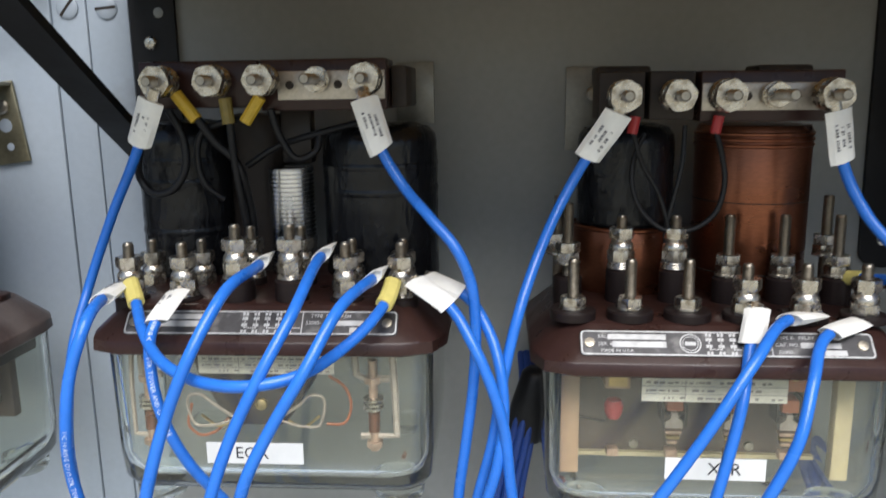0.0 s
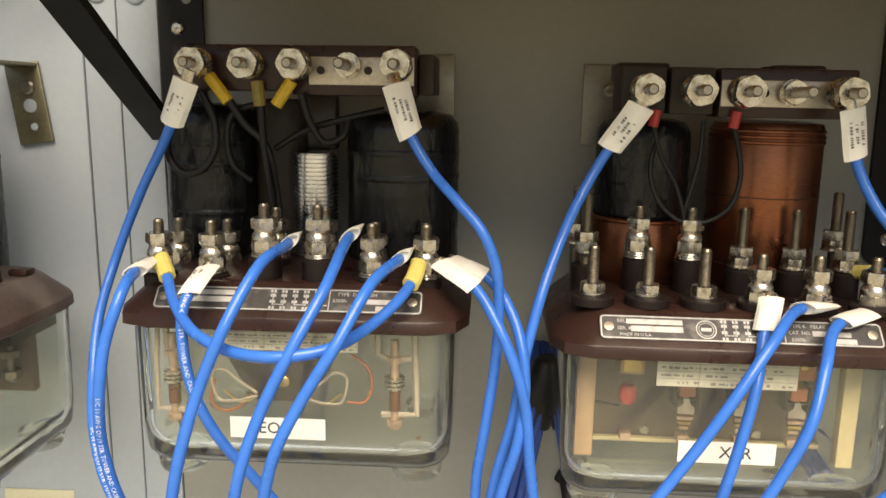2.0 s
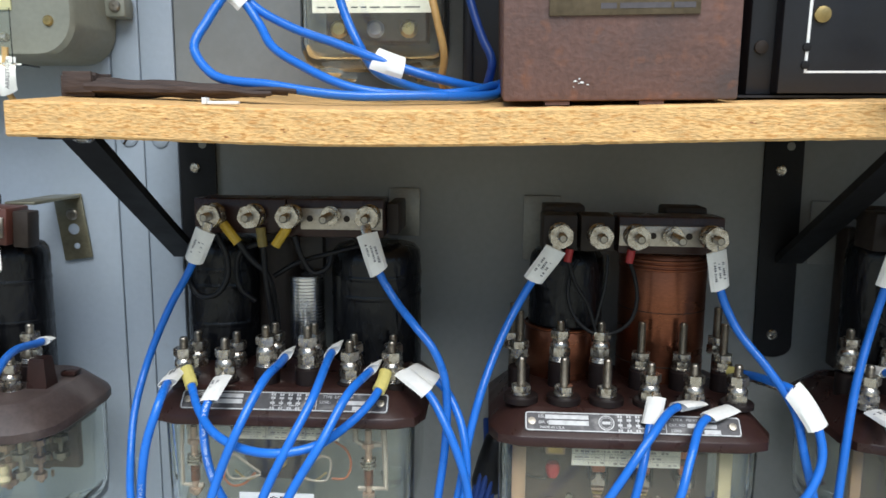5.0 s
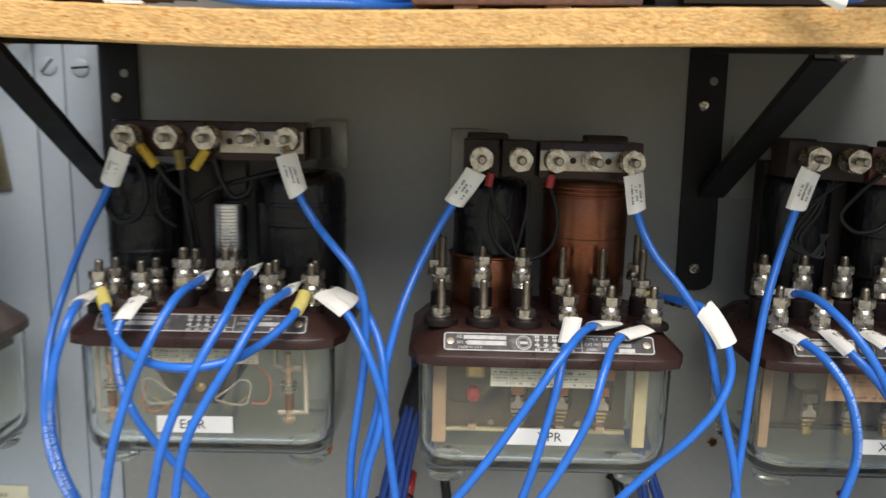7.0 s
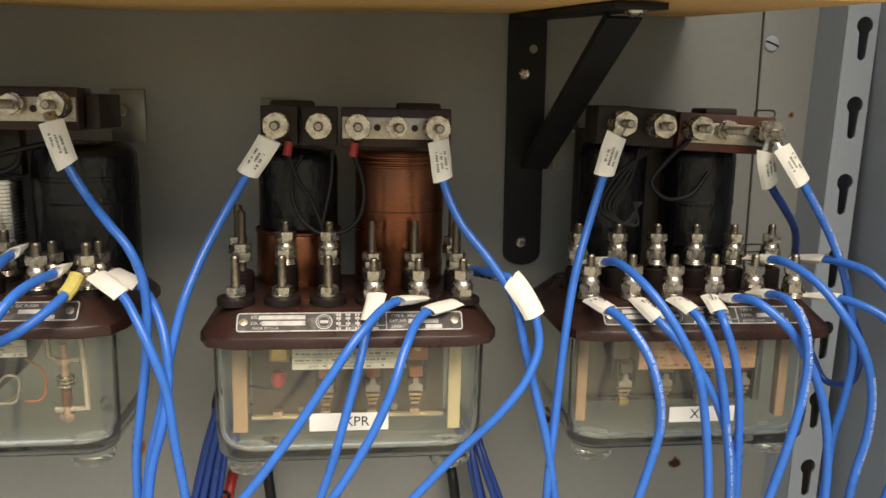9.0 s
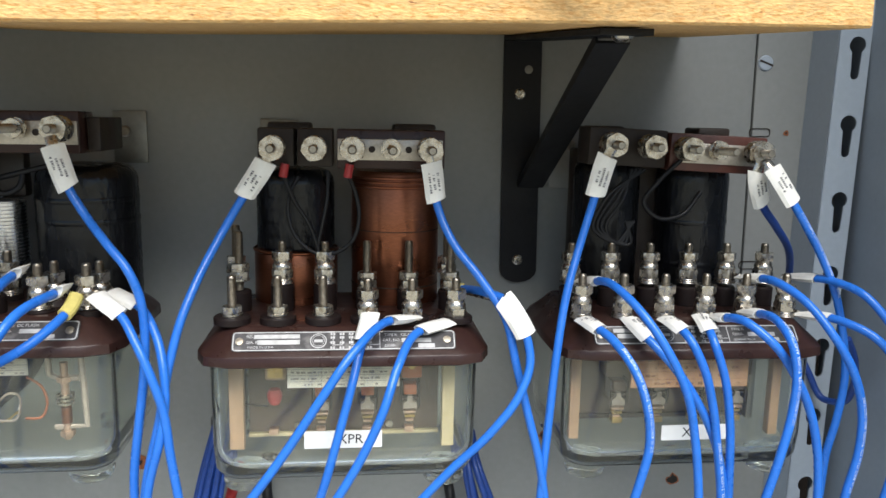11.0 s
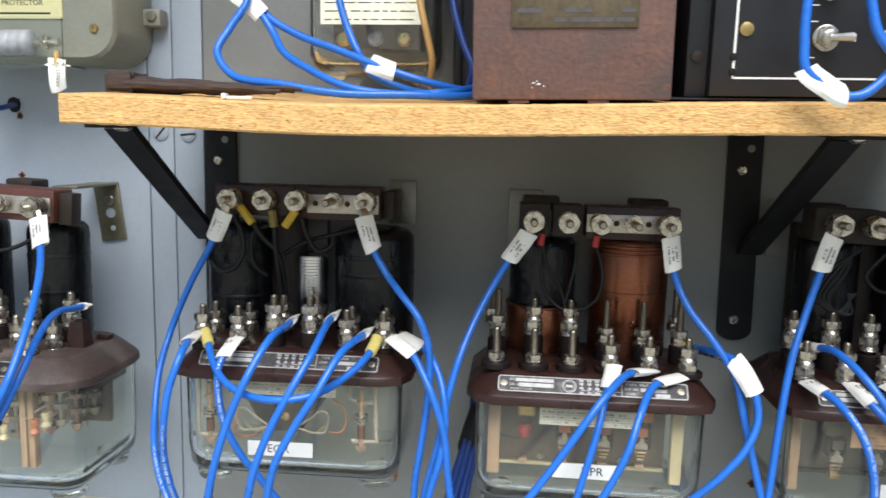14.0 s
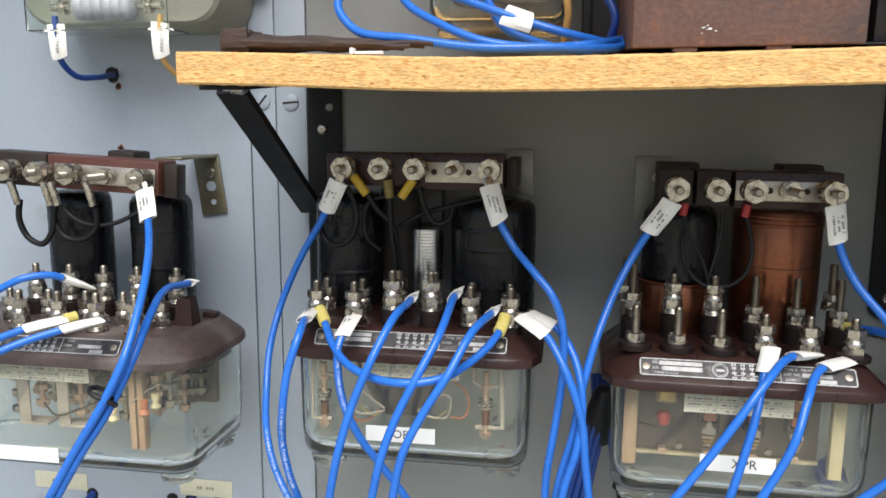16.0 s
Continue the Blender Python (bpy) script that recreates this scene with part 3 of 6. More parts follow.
def paper_card(e, x0, x1, z0, z1, y, material, rows=4):
    p = part("data_card", box(B(), x0, x1, y - 0.0005, y, z0, z1), material, e, "printed paper data card inside the glass")
    bm = B()
    rnd = random.Random(5)
    h = (z1 - z0) / rows
    ruled = material == BROWNCARD
    for k in range(rows):
        x = x0 + 0.002
        zc = z0 + h * (k + 0.5)
        while x < x1 - 0.004:
            w = min(rnd.uniform(0.0006, 0.0034), x1 - 0.002 - x)
            if rnd.random() < (0.35 if ruled else 0.72):
                box(bm, x, x + w, y - 0.0008, y - 0.0005, zc - h * rnd.uniform(0.08, 0.2), zc + h * rnd.uniform(0.06, 0.2))
            x += w + rnd.uniform(0.0005, 0.0016)
        box(bm, x0, x1, y - 0.0007, y - 0.0005, z0 + h * k, z0 + h * k + 0.0002)
    for c in (0.22, 0.41, 0.6, 0.8) if ruled else (0.3, 0.68):
        box(bm, x0 + (x1 - x0) * c, x0 + (x1 - x0) * c + 0.0002, y - 0.0007, y - 0.0005, z0, z1)
    part("card_print", bm, FAINT_BROWN if ruled else FAINT, p)
    return p


def spring_finger(e, x, y, z, block=None):
    """A contact: insulating block in a bent clip, pale carrier and copper springs."""
    part("contact_block", box(B(), x - 0.0042, x + 0.0042, y, y + 0.012, z + 0.0005, z + 0.0075, bev=0.0008), block or ORANGE, e, "insulating block")
    bm = B()
    box(bm, x - 0.0066, x - 0.0052, y + 0.001, y + 0.011, z - 0.005, z + 0.0085)
    box(bm, x + 0.0052, x + 0.0066, y + 0.001, y + 0.011, z - 0.009, z + 0.0085)
    box(bm, x - 0.0052, x + 0.0052, y + 0.002, y + 0.011, z - 0.0022, z - 0.0008)
    part("contact_clip", bm, INNER, e, "dark bent clip", smooth=0)
    bm = B()
    o = ((-0.0014, 0.0), (0.0014, 0.0), (0.0019, -0.0032), (0.0044, -0.0050), (0.0044, -0.0086), (-0.0044, -0.0086), (-0.0044, -0.0050), (-0.0019, -0.0032))
    f, k = ring(bm, [(x + a, y + 0.0008, z - 0.0005 + b) for a, b in o]), ring(bm, [(x + a, y + 0.0042, z - 0.0005 + b) for a, b in o])
    bridge(bm, f, k)
    bm.faces.new(f)
    bm.faces.new(k[::-1])
    part("contact_carrier", bm, PALEMETAL, e, "pale shouldered contact carrier", smooth=0)
    for n in range(3):
        bm = B()
        box(bm, x - 0.0042 + 0.0008 * n, x + 0.0042 - 0.0008 * n, y + 0.001 + 0.001 * n, y + 0.006, z - 0.0126 - 0.0031 * n, z - 0.0108 - 0.0031 * n, bev=0.0003)
        part("contact_spring", bm, BRASS if n == 1 else CONTACT, e)


def relay(x, z, roll, yaw, label, fd=0.0, extra=0.0, wide=0.0):
    e = thing("relay", pose(x, WALL, z, 0, roll, yaw), label, "relay", "relays on the back panel")
    flange(e, fd, wide)
    glass_case(e, fd, extra, wide)
    return e


def pillar(e, x, y, z0, z1, r=0.0076):
    bm = B()
    lathe(bm, [(r, z0), (r, z1 - 0.001), (r - 0.001, z1)], 18, pose(x, y, 0))
    return part("pillar", bm, RUBBER, e, "dark insulating pillar")


PITCH = 0.0276
FRONT_Y, REAR_Y = -0.130, -0.096
XS = [(k - 2.5) * PITCH for k in range(6)]
rnd = random.Random(3)


def spin(x, y, z):
    return pose(x, y, z, 0, 0, rnd.uniform(0, 60))


def top_studs(e, xs, z, kinds, y=-0.100):
    for x, k in zip(xs, kinds):
        stud(k, pose(x, y - 0.0023, z) @ OUT @ pose(0, 0, 0, 0, 0, rnd.uniform(0, 60)), e)


# relay with two taped coils and a ribbed core
ra = relay(0.059, 1.489, 0.2, 0, "glass-cased relay with two black taped coils and ribbed core")
name_plate(ra, (), RIGHT_A, seal=-0.053)
front_label(ra, "EOR", -0.031, 0.018, -0.0735, -0.0625, -0.008)
coil(ra, -0.066, 0.0265, 0.001, 0.094, TAPE, "black taped relay coil", wraps=14)
coil(ra, 0.0475, 0.0325, 0.001, 0.091, TAPE, "black taped relay coil", wraps=12)
coil(ra, -0.0255, 0.017, 0.001, 0.097, INNER, "black taped inner coil", y=-0.05, wraps=10)
bm = B()
prof, zz = [(0.010, 0.001)], 0.002
while zz < 0.066:
    prof += [(0.0132, zz), (0.0132, zz + 0.0013), (0.0122, zz + 0.0017), (0.0122, zz + 0.0021)]
    zz += 0.0024
lathe(bm, prof + [(0.0128, 0.067), (0.008, 0.068)], 28, pose(-0.003, -0.066, 0))
part("ribbed_core", bm, RIB, ra, "bright ribbed aluminium tube")
part("core_post", box(B(), -0.010, 0.008, -0.058, -0.046, 0.068, 0.1, bev=0.002), DARKBLOCK, ra)
coil_bands(ra, 0.0475, 0.0325, (0.052, 0.066), TAPE, h=0.004, d=0.0004)
coil_bands(ra, -0.066, 0.0265, (0.03, 0.058, 0.07), TAPE, h=0.004, d=0.0004)
top_bar(ra, -0.072, -0.008, 0.101, 0.125, BAKE)
top_bar(ra, -0.008, 0.0585, 0.099, 0.125, BAKE, (0.002, 0.0575, 0.0085, 0.0335))
backplate(ra, 0.0505, 0.0745, 0.088, 0.126, GALV, ((0.059, 0.111),))
part("end_block", box(B(), 0.0588, 0.067, -0.088, -0.04, 0.1, 0.1215, bev=0.001), INNER, ra, "dark end block")
TOPA = [-0.055, -0.028, -0.003, 0.0235, 0.0495]
top_studs(ra, TOPA, 0.1145, ("top_nut", "top_nut", "top_nut", "top", "top_nut"))
for i, x in enumerate(XS):
    hi = i in (2, 3)
    pillar(ra, x - 0.002, FRONT_Y, 0, 0.0085 if not hi else 0.0175, 0.0085)
    stud("short", spin(x - 0.002, FRONT_Y, 0.0005 if not hi else 0.0095), ra)
    pillar(ra, x - 0.005, REAR_Y, 0, 0.0045 if not hi else 0.0115)
    stud("short", spin(x - 0.005, REAR_Y, -0.004 if not hi else 0.003), ra)
for a, b, ln, m in (((-0.050, -0.106, 0.1085), -0.035, 0.0165, AMBER), ((-0.0245, -0.106, 0.106), -0.0225, 0.013, OLIVESLEEVE), ((-0.006, -0.106, 0.1065), -0.0195, 0.0155, AMBER)):
    d = Vector((b - a[0], 0.0, -0.020)).normalized()
    bm = B()
    sweep(bm, [Vector(a), Vector(a) + d * ln * 0.2, Vector(a) + d * ln * 0.75, Vector(a) + d * ln], 0.0033, 10)
    part("lead_sleeve", bm, m, ra, "amber crimp sleeve" if m == AMBER else "dirty olive crimp sleeve")
wire(ra, ((-0.0405, -0.104, 0.096), (-0.033, -0.10, 0.083), (-0.025, -0.098, 0.075), (-0.02, -0.09, 0.05), (-0.02, -0.085, 0.02)), 0.0022, BLACKWIRE)
wire(ra, ((-0.0235, -0.104, 0.095), (-0.024, -0.099, 0.075), (-0.022, -0.092, 0.04), (-0.021, -0.085, 0.012)), 0.0021, BLACKWIRE)
wire(ra, ((-0.0155, -0.104, 0.0955), (-0.027, -0.1, 0.094), (-0.041, -0.098, 0.088), (-0.045, -0.096, 0.074), (-0.042, -0.094, 0.06), (-0.034, -0.09, 0.052)), 0.0018, BLACKWIRE)
wire(ra, ((-0.056, -0.102, 0.100), (-0.0505, -0.1, 0.086), (-0.051, -0.1, 0.068), (-0.059, -0.1, 0.058), (-0.0705, -0.098, 0.057), (-0.0775, -0.096, 0.065), (-0.079, -0.09, 0.08)), 0.0021, BLACKWIRE)
wire(ra, ((-0.002, -0.103, 0.1), (0.002, -0.1, 0.085), (0.01, -0.098, 0.074), (0.019, -0.096, 0.078), (0.021, -0.093, 0.088)), 0.0019, BLACKWIRE)
wire(ra, ((-0.02, -0.09, 0.07), (-0.003, -0.092, 0.08), (0.02, -0.094, 0.087), (0.04, -0.088, 0.092)), 0.0018, BLACKWIRE)
# inside the glass
paper_card(ra, -0.036, 0.033, -0.0300, -0.0172, -0.137, CARD)
bm = B()
loft_rows = [ring(bm, [(x, y, z) for x, y in ((-0.008 - w, -0.133), (-0.008 + w, -0.133), (-0.008 + w, -0.07), (-0.008 - w, -0.07))]) for w, z in ((0.034, -0.018), (0.030, -0.032), (0.020, -0.050), (0.014, -0.058), (0.011, -0.059))]
for a, b in zip(loft_rows, loft_rows[1:]):
    bridge(bm, a, b)
bm.faces.new(loft_rows[0])
bm.faces.new(loft_rows[-1])
bmesh.ops.recalc_face_normals(bm, faces=bm.faces[:])
part("armature_block", bm, DARKBLOCK, ra, "dark tapering armature block")
part("armature_plate", box(B(), -0.07, 0.056, -0.12, -0.075, -0.0235, -0.019, bev=0.001), INNER, ra, "dark plate under the rim")
bm = B()
lathe(bm, [(0.0032, 0), (0.003, 0.002), (0.0012, 0.003)], 14, pose(-0.006, -0.1332, -0.0475) @ OUT)
part("armature_screw", bm, BRASS, ra)
for s in (-1, 1):
    x = -0.0655 if s < 0 else 0.0515
    y = -0.132
    bm = B()
    rod(bm, (x, y, -0.024), (x, y, -0.0725), 0.0023)
    for q in (-0.0705, -0.036):
        nut(bm, 0, 0.0032, 0.0044, pose(x, y, q))
    part("contact_post", bm, CONTACT, ra, "tarnished contact post with nuts")
    bm = B()
    lathe(bm, [(0.0031, -0.062), (0.0031, -0.052), (0.0025, -0.0515)], 14, pose(x, y, 0))
    part("contact_tip", bm, COPPER, ra, "copper contact sleeve")
    for k in range(3):
        bm = B()
        lathe(bm, [(0.003, 0), (0.0052, 0.0002), (0.0052, 0.0014), (0.003, 0.0016)], 16, pose(x, y, -0.050 + 0.0023 * k))
        part("contact_washer", bm, NICKEL, ra)
    # bent strip that carries the lower contact
    if s < 0:
        line = ((-0.0735, y, -0.02), (-0.0752, y, -0.04), (-0.0755, y, -0.0655), (-0.060, y, -0.066))
        hook = ((-0.0685, y, -0.020), (-0.0685, y, -0.0325), (-0.0575, y, -0.0325))
    else:
        line = ((0.0615, y, -0.02), (0.0625, y, -0.04), (0.063, y, -0.0645), (0.0445, y, -0.065))
        hook = ((0.0425, y, -0.020), (0.043, y, -0.0315), (0.0475, y, -0.034), (0.060, y, -0.034))
    for pts in (line, hook):
        bm = B()
        sweep(bm, [Vector(q) for q in pts], 0.0019, 6, 0.8)
        part("contact_frame", bm, PALEMETAL, ra, "pale bent contact strip", smooth=0)
    bm = B()
    cx = -0.008
    sweep(bm, spline([(cx + s * 0.012, -0.136, -0.054), (cx + s * 0.022, -0.136, -0.047), (cx + s * 0.030, -0.137, -0.041), (cx + s * 0.034, -0.137, -0.042), (cx + s * 0.0345, -0.137, -0.052), (cx + s * 0.032, -0.137, -0.0575), (cx + s * 0.024, -0.137, -0.058), (cx + s * 0.012, -0.136, -0.0555)], 6), 0.0008, 6)
    part("armature_spring", bm, PALEMETAL, ra, "bent wire armature spring")
    bm = B()
    sweep(bm, spline([(cx + s * 0.012, -0.13, -0.0565), (cx + s * 0.022, -0.131, -0.061), (cx + s * 0.031, -0.131, -0.055)], 6), 0.0007, 6)
    part("armature_tail", bm, BRASS, ra, "thin bent spring wire")
    bm = B()
    sweep(bm, spline([(cx + s * 0.036, -0.128, -0.034), (cx + s * 0.044, -0.128, -0.040), (cx + s * 0.047, -0.128, -0.051), (cx + s * 0.043, -0.128, -0.060), (cx + s * 0.034, -0.128, -0.0605)] if s > 0 else [(cx + s * 0.037, -0.128, -0.05), (cx + s * 0.039, -0.128, -0.063), (cx + s * 0.034, -0.128, -0.0675), (cx + s * 0.026, -0.128, -0.066), (cx + s * 0.018, -0.128, -0.058)], 6), 0.0008, 6)
    part("pigtail", bm, ORANGE, ra, "thin copper pigtail")

# relay with one taped and one copper coil
rb = relay(0.279, 1.479, 0.6, 0, "glass-cased relay with a copper coil and long bare studs")
name_plate(rb, LEFT, RIGHT)
front_label(rb, "XPR", -0.025, 0.0225, -0.0685, -0.0575, 0.003)
coil(rb, -0.035, 0.0265, 0.043, 0.098, TAPE, "black wound relay coil", wraps=16)
coil(rb, -0.035, 0.0285, 0.001, 0.043, COPPER, "copper sleeve under the taped coil")
coil_bands(rb, -0.035, 0.0285, (0.0405,), COPPER, h=0.0024, d=0.001)
coil(rb, 0.034, 0.0305, 0.001, 0.098, COPPER, "copper-sleeved relay coil")
coil_bands(rb, 0.034, 0.0305, (0.0565,), INNER, h=0.0006, d=0.0002)
coil_bands(rb, 0.034, 0.0305, (0.0855, 0.0885, 0.0915), COPPER, h=0.0022, d=0.0009)
coil_bands(rb, 0.034, 0.0305, (0.018,), INNER, h=0.0008, d=0.0003)
top_bar(rb, -0.056, -0.0325, 0.101, 0.125, INNER)
top_bar(rb, -0.031, -0.008, 0.101, 0.125, INNER)
top_bar(rb, -0.006, 0.064, 0.100, 0.125, BAKE, (-0.0055, 0.062, 0.0165, 0.040))
backplate(rb, -0.0645, -0.036, 0.079, 0.130, GALV, ((-0.048, 0.114),))
for x0 in (-0.053, 0.032):
    part("mounting_lug", box(B(), x0, x0 + 0.029, -0.066, -0.04, 0.118, 0.1285, bev=0.002), INNER, rb, "dark lug behind the terminal bar")
TOPB = [-0.045, -0.0195, 0.004, 0.0285, 0.053]
top_studs(rb, TOPB, 0.113, ("top_nut", "top_nut", "top_nut", "top", "top_nut"))
for i, x in enumerate(XS):
    if i < 3:
        bm = B()
        lathe(bm, [(0.0112, 0.0067), (0.0112, 0.0105), (0.0105, 0.0113), (0.006, 0.0115)], 24, pose(x, FRONT_Y, 0))
        part("rubber_washer", bm, RUBBER, rb, "thick dark washer")
        stud("bare", spin(x, FRONT_Y, 0.0), rb)
    else:
        bm = B()
        lathe(bm, [(0.0108, 0.0067), (0.0108, 0.0095), (0.01, 0.0103), (0.006, 0.0105)], 24, pose(x, FRONT_Y, 0))
        part("rubber_washer", bm, RUBBER, rb, "thick dark washer")
        stud("short", spin(x, FRONT_Y, -0.001), rb)
    pillar(rb, x, REAR_Y, 0, 0.024 if i in (1, 2) else 0.02)
    stud("rear" if i in (1, 2) else "rear_long", spin(x, REAR_Y, 0.006 if i == 0 else 0.0), rb)
for sx in (-0.083, 0.078):
    stud("rear_long", spin(sx * 0.88, -0.08, 0.008), rb)
for x, m in ((-0.038, RED), (0.0025, RED)):
    bm = B()
    sweep(bm, [Vector((x, -0.105, 0.103)), Vector((x - 0.0015, -0.105, 0.0945))], 0.0027, 10)
    part("lead_sleeve", bm, m, rb, "small red crimp sleeve")
wire(rb, ((-0.039, -0.104, 0.096), (-0.033, -0.1, 0.079), (-0.024, -0.098, 0.064), (-0.019, -0.097, 0.05), (-0.0165, -0.096, 0.04)), 0.0013, BLACKWIRE)
wire(rb, ((-0.0115, -0.095, 0.098), (-0.0125, -0.097, 0.078), (-0.0165, -0.097, 0.058), (-0.019, -0.096, 0.045), (-0.0185, -0.095, 0.036)), 0.0013, BLACKWIRE)
wire(rb, ((0.0015, -0.104, 0.096), (0.0065, -0.1, 0.083), (0.0085, -0.1, 0.069), (0.004, -0.1, 0.053), (-0.007, -0.099, 0.045), (-0.019, -0.098, 0.0445), (-0.029, -0.097, 0.051), (-0.037, -0.096, 0.068), (-0.036, -0.095, 0.083), (-0.031, -0.092, 0.094)), 0.0014, BLACKWIRE)
paper_card(rb, -0.0355, 0.0335, -0.0330, -0.0172, -0.137, CARD)
part("side_strip", box(B(), -0.074, -0.064, -0.125, -0.118, -0.078, -0.0172, bev=0.0006), TAN, rb, "tan fibre side strip")
part("side_strip", box(B(), 0.062, 0.0705, -0.125, -0.118, -0.079, -0.0172, bev=0.0006), CREAM, rb, "cream side strip")
part("back_frame", box(B(), -0.064, 0.062, -0.1, -0.092, -0.078, -0.0172, bev=0.0008), BRONZE, rb, "dull bronze contact frame")
part("frame_edge", box(B(), -0.064, 0.062, -0.1035, -0.1005, -0.0785, -0.0762), CREAM, rb)
for x in (-0.0155, 0.0140, 0.0415):
    spring_finger(rb, x, -0.122, -0.045)
part("contact_block", box(B(), -0.0495, -0.0395, -0.122, -0.11, -0.032, -0.021, bev=0.001), BRASS, rb)
bm = B()
lathe(bm, [(0.003, -0.007), (0.0045, -0.004), (0.005, 0), (0.0035, 0.003)], 14, pose(-0.0455, -0.116, -0.044))
part("indicator", bm, RED, rb, "red indicator bead")
part("frame_crossbar", box(B(), -0.062, 0.060, -0.1045, -0.1005, -0.0245, -0.0215, bev=0.0005), INNER, rb, "dark crossbar of the contact frame")
for x in (-0.0445, 0.0425):
    part("upper_block", box(B(), x - 0.0065, x + 0.0065, -0.121, -0.106, -0.0335, -0.0185, bev=0.001), ORANGE if x > 0 else TAN, rb, "fibre terminal block")
    bm = B()
    lathe(bm, [(0.0024, 0), (0.0022, 0.0012), (0.001, 0.0016)], 12, pose(x, -0.1212, -0.025) @ OUT)
    part("block_screw", bm, BRASS, rb)
for x in (-0.046, -0.016, 0.0135, 0.041):
    part("lower_clip", box(B(), x - 0.003, x + 0.003, -0.121, -0.115, -0.0705, -0.0665, bev=0.0005), CONTACT, rb)
for x in (-0.032, 0.029):
    bm = B()
    lathe(bm, [(0.0026, 0), (0.0024, 0.0014), (0.001, 0.0018)], 12, pose(x, -0.1003, -0.0725) @ OUT)
    part("frame_screw", bm, STEEL, rb)
wire(rb, ((-0.066, -0.118, -0.049), (-0.056, -0.121, -0.05), (-0.05, -0.118, -0.052)), 0.0007, INNER)

# relay with many wires
rc = relay(0.500, 1.478, 0.7, 0, "glass-cased relay with dark coils and red-brown terminal bar")
name_plate(rc, (), (("TYPE K", 0.0235, 0.0035, 0.0027), ("53000-", 0.0235, -0.0002, 0.0027), ("GENERAL RELAY", 0.0235, -0.004, 0.002)), seal=-0.02)
front_label(rc, "XR", -0.019, 0.0245, -0.0705, -0.0605, 0.0005)
coil(rc, -0.035, 0.0235, 0.001, 0.106, TAPE, "black taped relay coil", wraps=14)
coil(rc, 0.0295, 0.0255, 0.001, 0.104, TAPE, "black taped relay coil", wraps=14)
coil_bands(rc, 0.0295, 0.0255, (0.03, 0.06), TAPE, h=0.004, d=0.0004)
# Dark block added to fill the gap between the two coils.
part("gap_block", box(B(), -0.056, 0.046, -0.05, -0.03, 0.007, 0.112, bev=0.002), INNER, rc, "dark block behind the coils")
before = set(rc.children)
top_bar(rc, -0.062, -0.008, 0.101, 0.126, INNER)
top_bar(rc, -0.006, 0.0625, 0.100, 0.125, BAKE_RED, (0.001, 0.061))
backplate(rc, -0.0645, -0.036, 0.079, 0.128, PAINT_SHADED, ((-0.048, 0.112),))
for x0 in (-0.05, 0.028):
    part("mounting_lug", box(B(), x0, x0 + 0.024, -0.066, -0.04, 0.118, 0.1285, bev=0.002), INNER, rc, "dark lug behind the terminal bar")
TOPC = [-0.0495, -0.0235, 0.0015, 0.0245, 0.05]
top_studs(rc, TOPC, 0.115, ("top_nut", "top_nut", "top_nut", "top", "top_nut"))
tilt = pose(0, 0, 0.114, 0, 2.2, 0) @ pose(0, 0, -0.114)
for ob in rc.children:
    if ob not in before and not ob.name.startswith("mounting"):
        ob.matrix_basis = tilt @ ob.matrix_basis
for x in XS:
    stud("short", spin(x - 0.0015, FRONT_Y, 0.0), rc)
    pillar(rc, x, REAR_Y, 0, 0.02)
    stud("rear", spin(x, REAR_Y, -0.002), rc)
wire(rc, ((0.001, -0.104, 0.108), (-0.014, -0.102, 0.092), (-0.022, -0.1, 0.078), (-0.012, -0.1, 0.068), (0.006, -0.098, 0.07), (0.02, -0.094, 0.085)), 0.0016, BLACKWIRE)
for k in range(4):
    wire(rc, ((-0.03 + 0.003 * k, -0.095, 0.1), (-0.036 - 0.004 * k, -0.098, 0.08), (-0.046 - 0.003 * k, -0.096, 0.06), (-0.04 + 0.004 * k, -0.096, 0.05), (-0.026 - 0.002 * k, -0.095, 0.065)), 0.0014, BLACKWIRE)
paper_card(rc, -0.0375, 0.0415, -0.0385, -0.0172, -0.137, BROWNCARD)
part("side_strip", box(B(), -0.074, -0.067, -0.125, -0.118, -0.078, -0.0172, bev=0.0006), TAN, rc, "tan fibre side strip")
part("side_strip", box(B(), 0.066, 0.0725, -0.125, -0.118, -0.078, -0.0172, bev=0.0006), TAN, rc, "tan fibre side strip")
part("back_frame", box(B(), -0.066, 0.066, -0.1, -0.092, -0.072, -0.0172, bev=0.0008), BRONZE, rc, "dull bronze contact frame")
part("frame_edge", box(B(), -0.064, 0.064, -0.1035, -0.1005, -0.0725, -0.0695), INNER, rc, "dark lower edge of the frame")
part("inner_strip", box(B(), 0.052, 0.0565, -0.12, -0.114, -0.068, -0.0172, bev=0.0006), GALV, rc, "grey inner strip")
for x in (-0.04, -0.012, 0.014, 0.043):
    spring_finger(rc, x, -0.124, -0.0465, BRONZE)
    part("lower_clip", box(B(), x - 0.0035, x + 0.0035, -0.123, -0.116, -0.0685, -0.0645, bev=0.0005), BRASS, rc)
for x in (-0.0435, 0.0465):
    part("upper_block", box(B(), x - 0.006, x + 0.006, -0.123, -0.108, -0.036, -0.0185, bev=0.001), BRONZE, rc, "brown terminal block")
    bm = B()
    lathe(bm, [(0.0027, 0), (0.0024, 0.0012), (0.001, 0.0016)], 12, pose(x + 0.001, -0.1232, -0.0225) @ OUT)
    part("block_screw", bm, NICKEL, rc)

# relay at the end of the row, a little deeper and taller
DEEP = 0.012
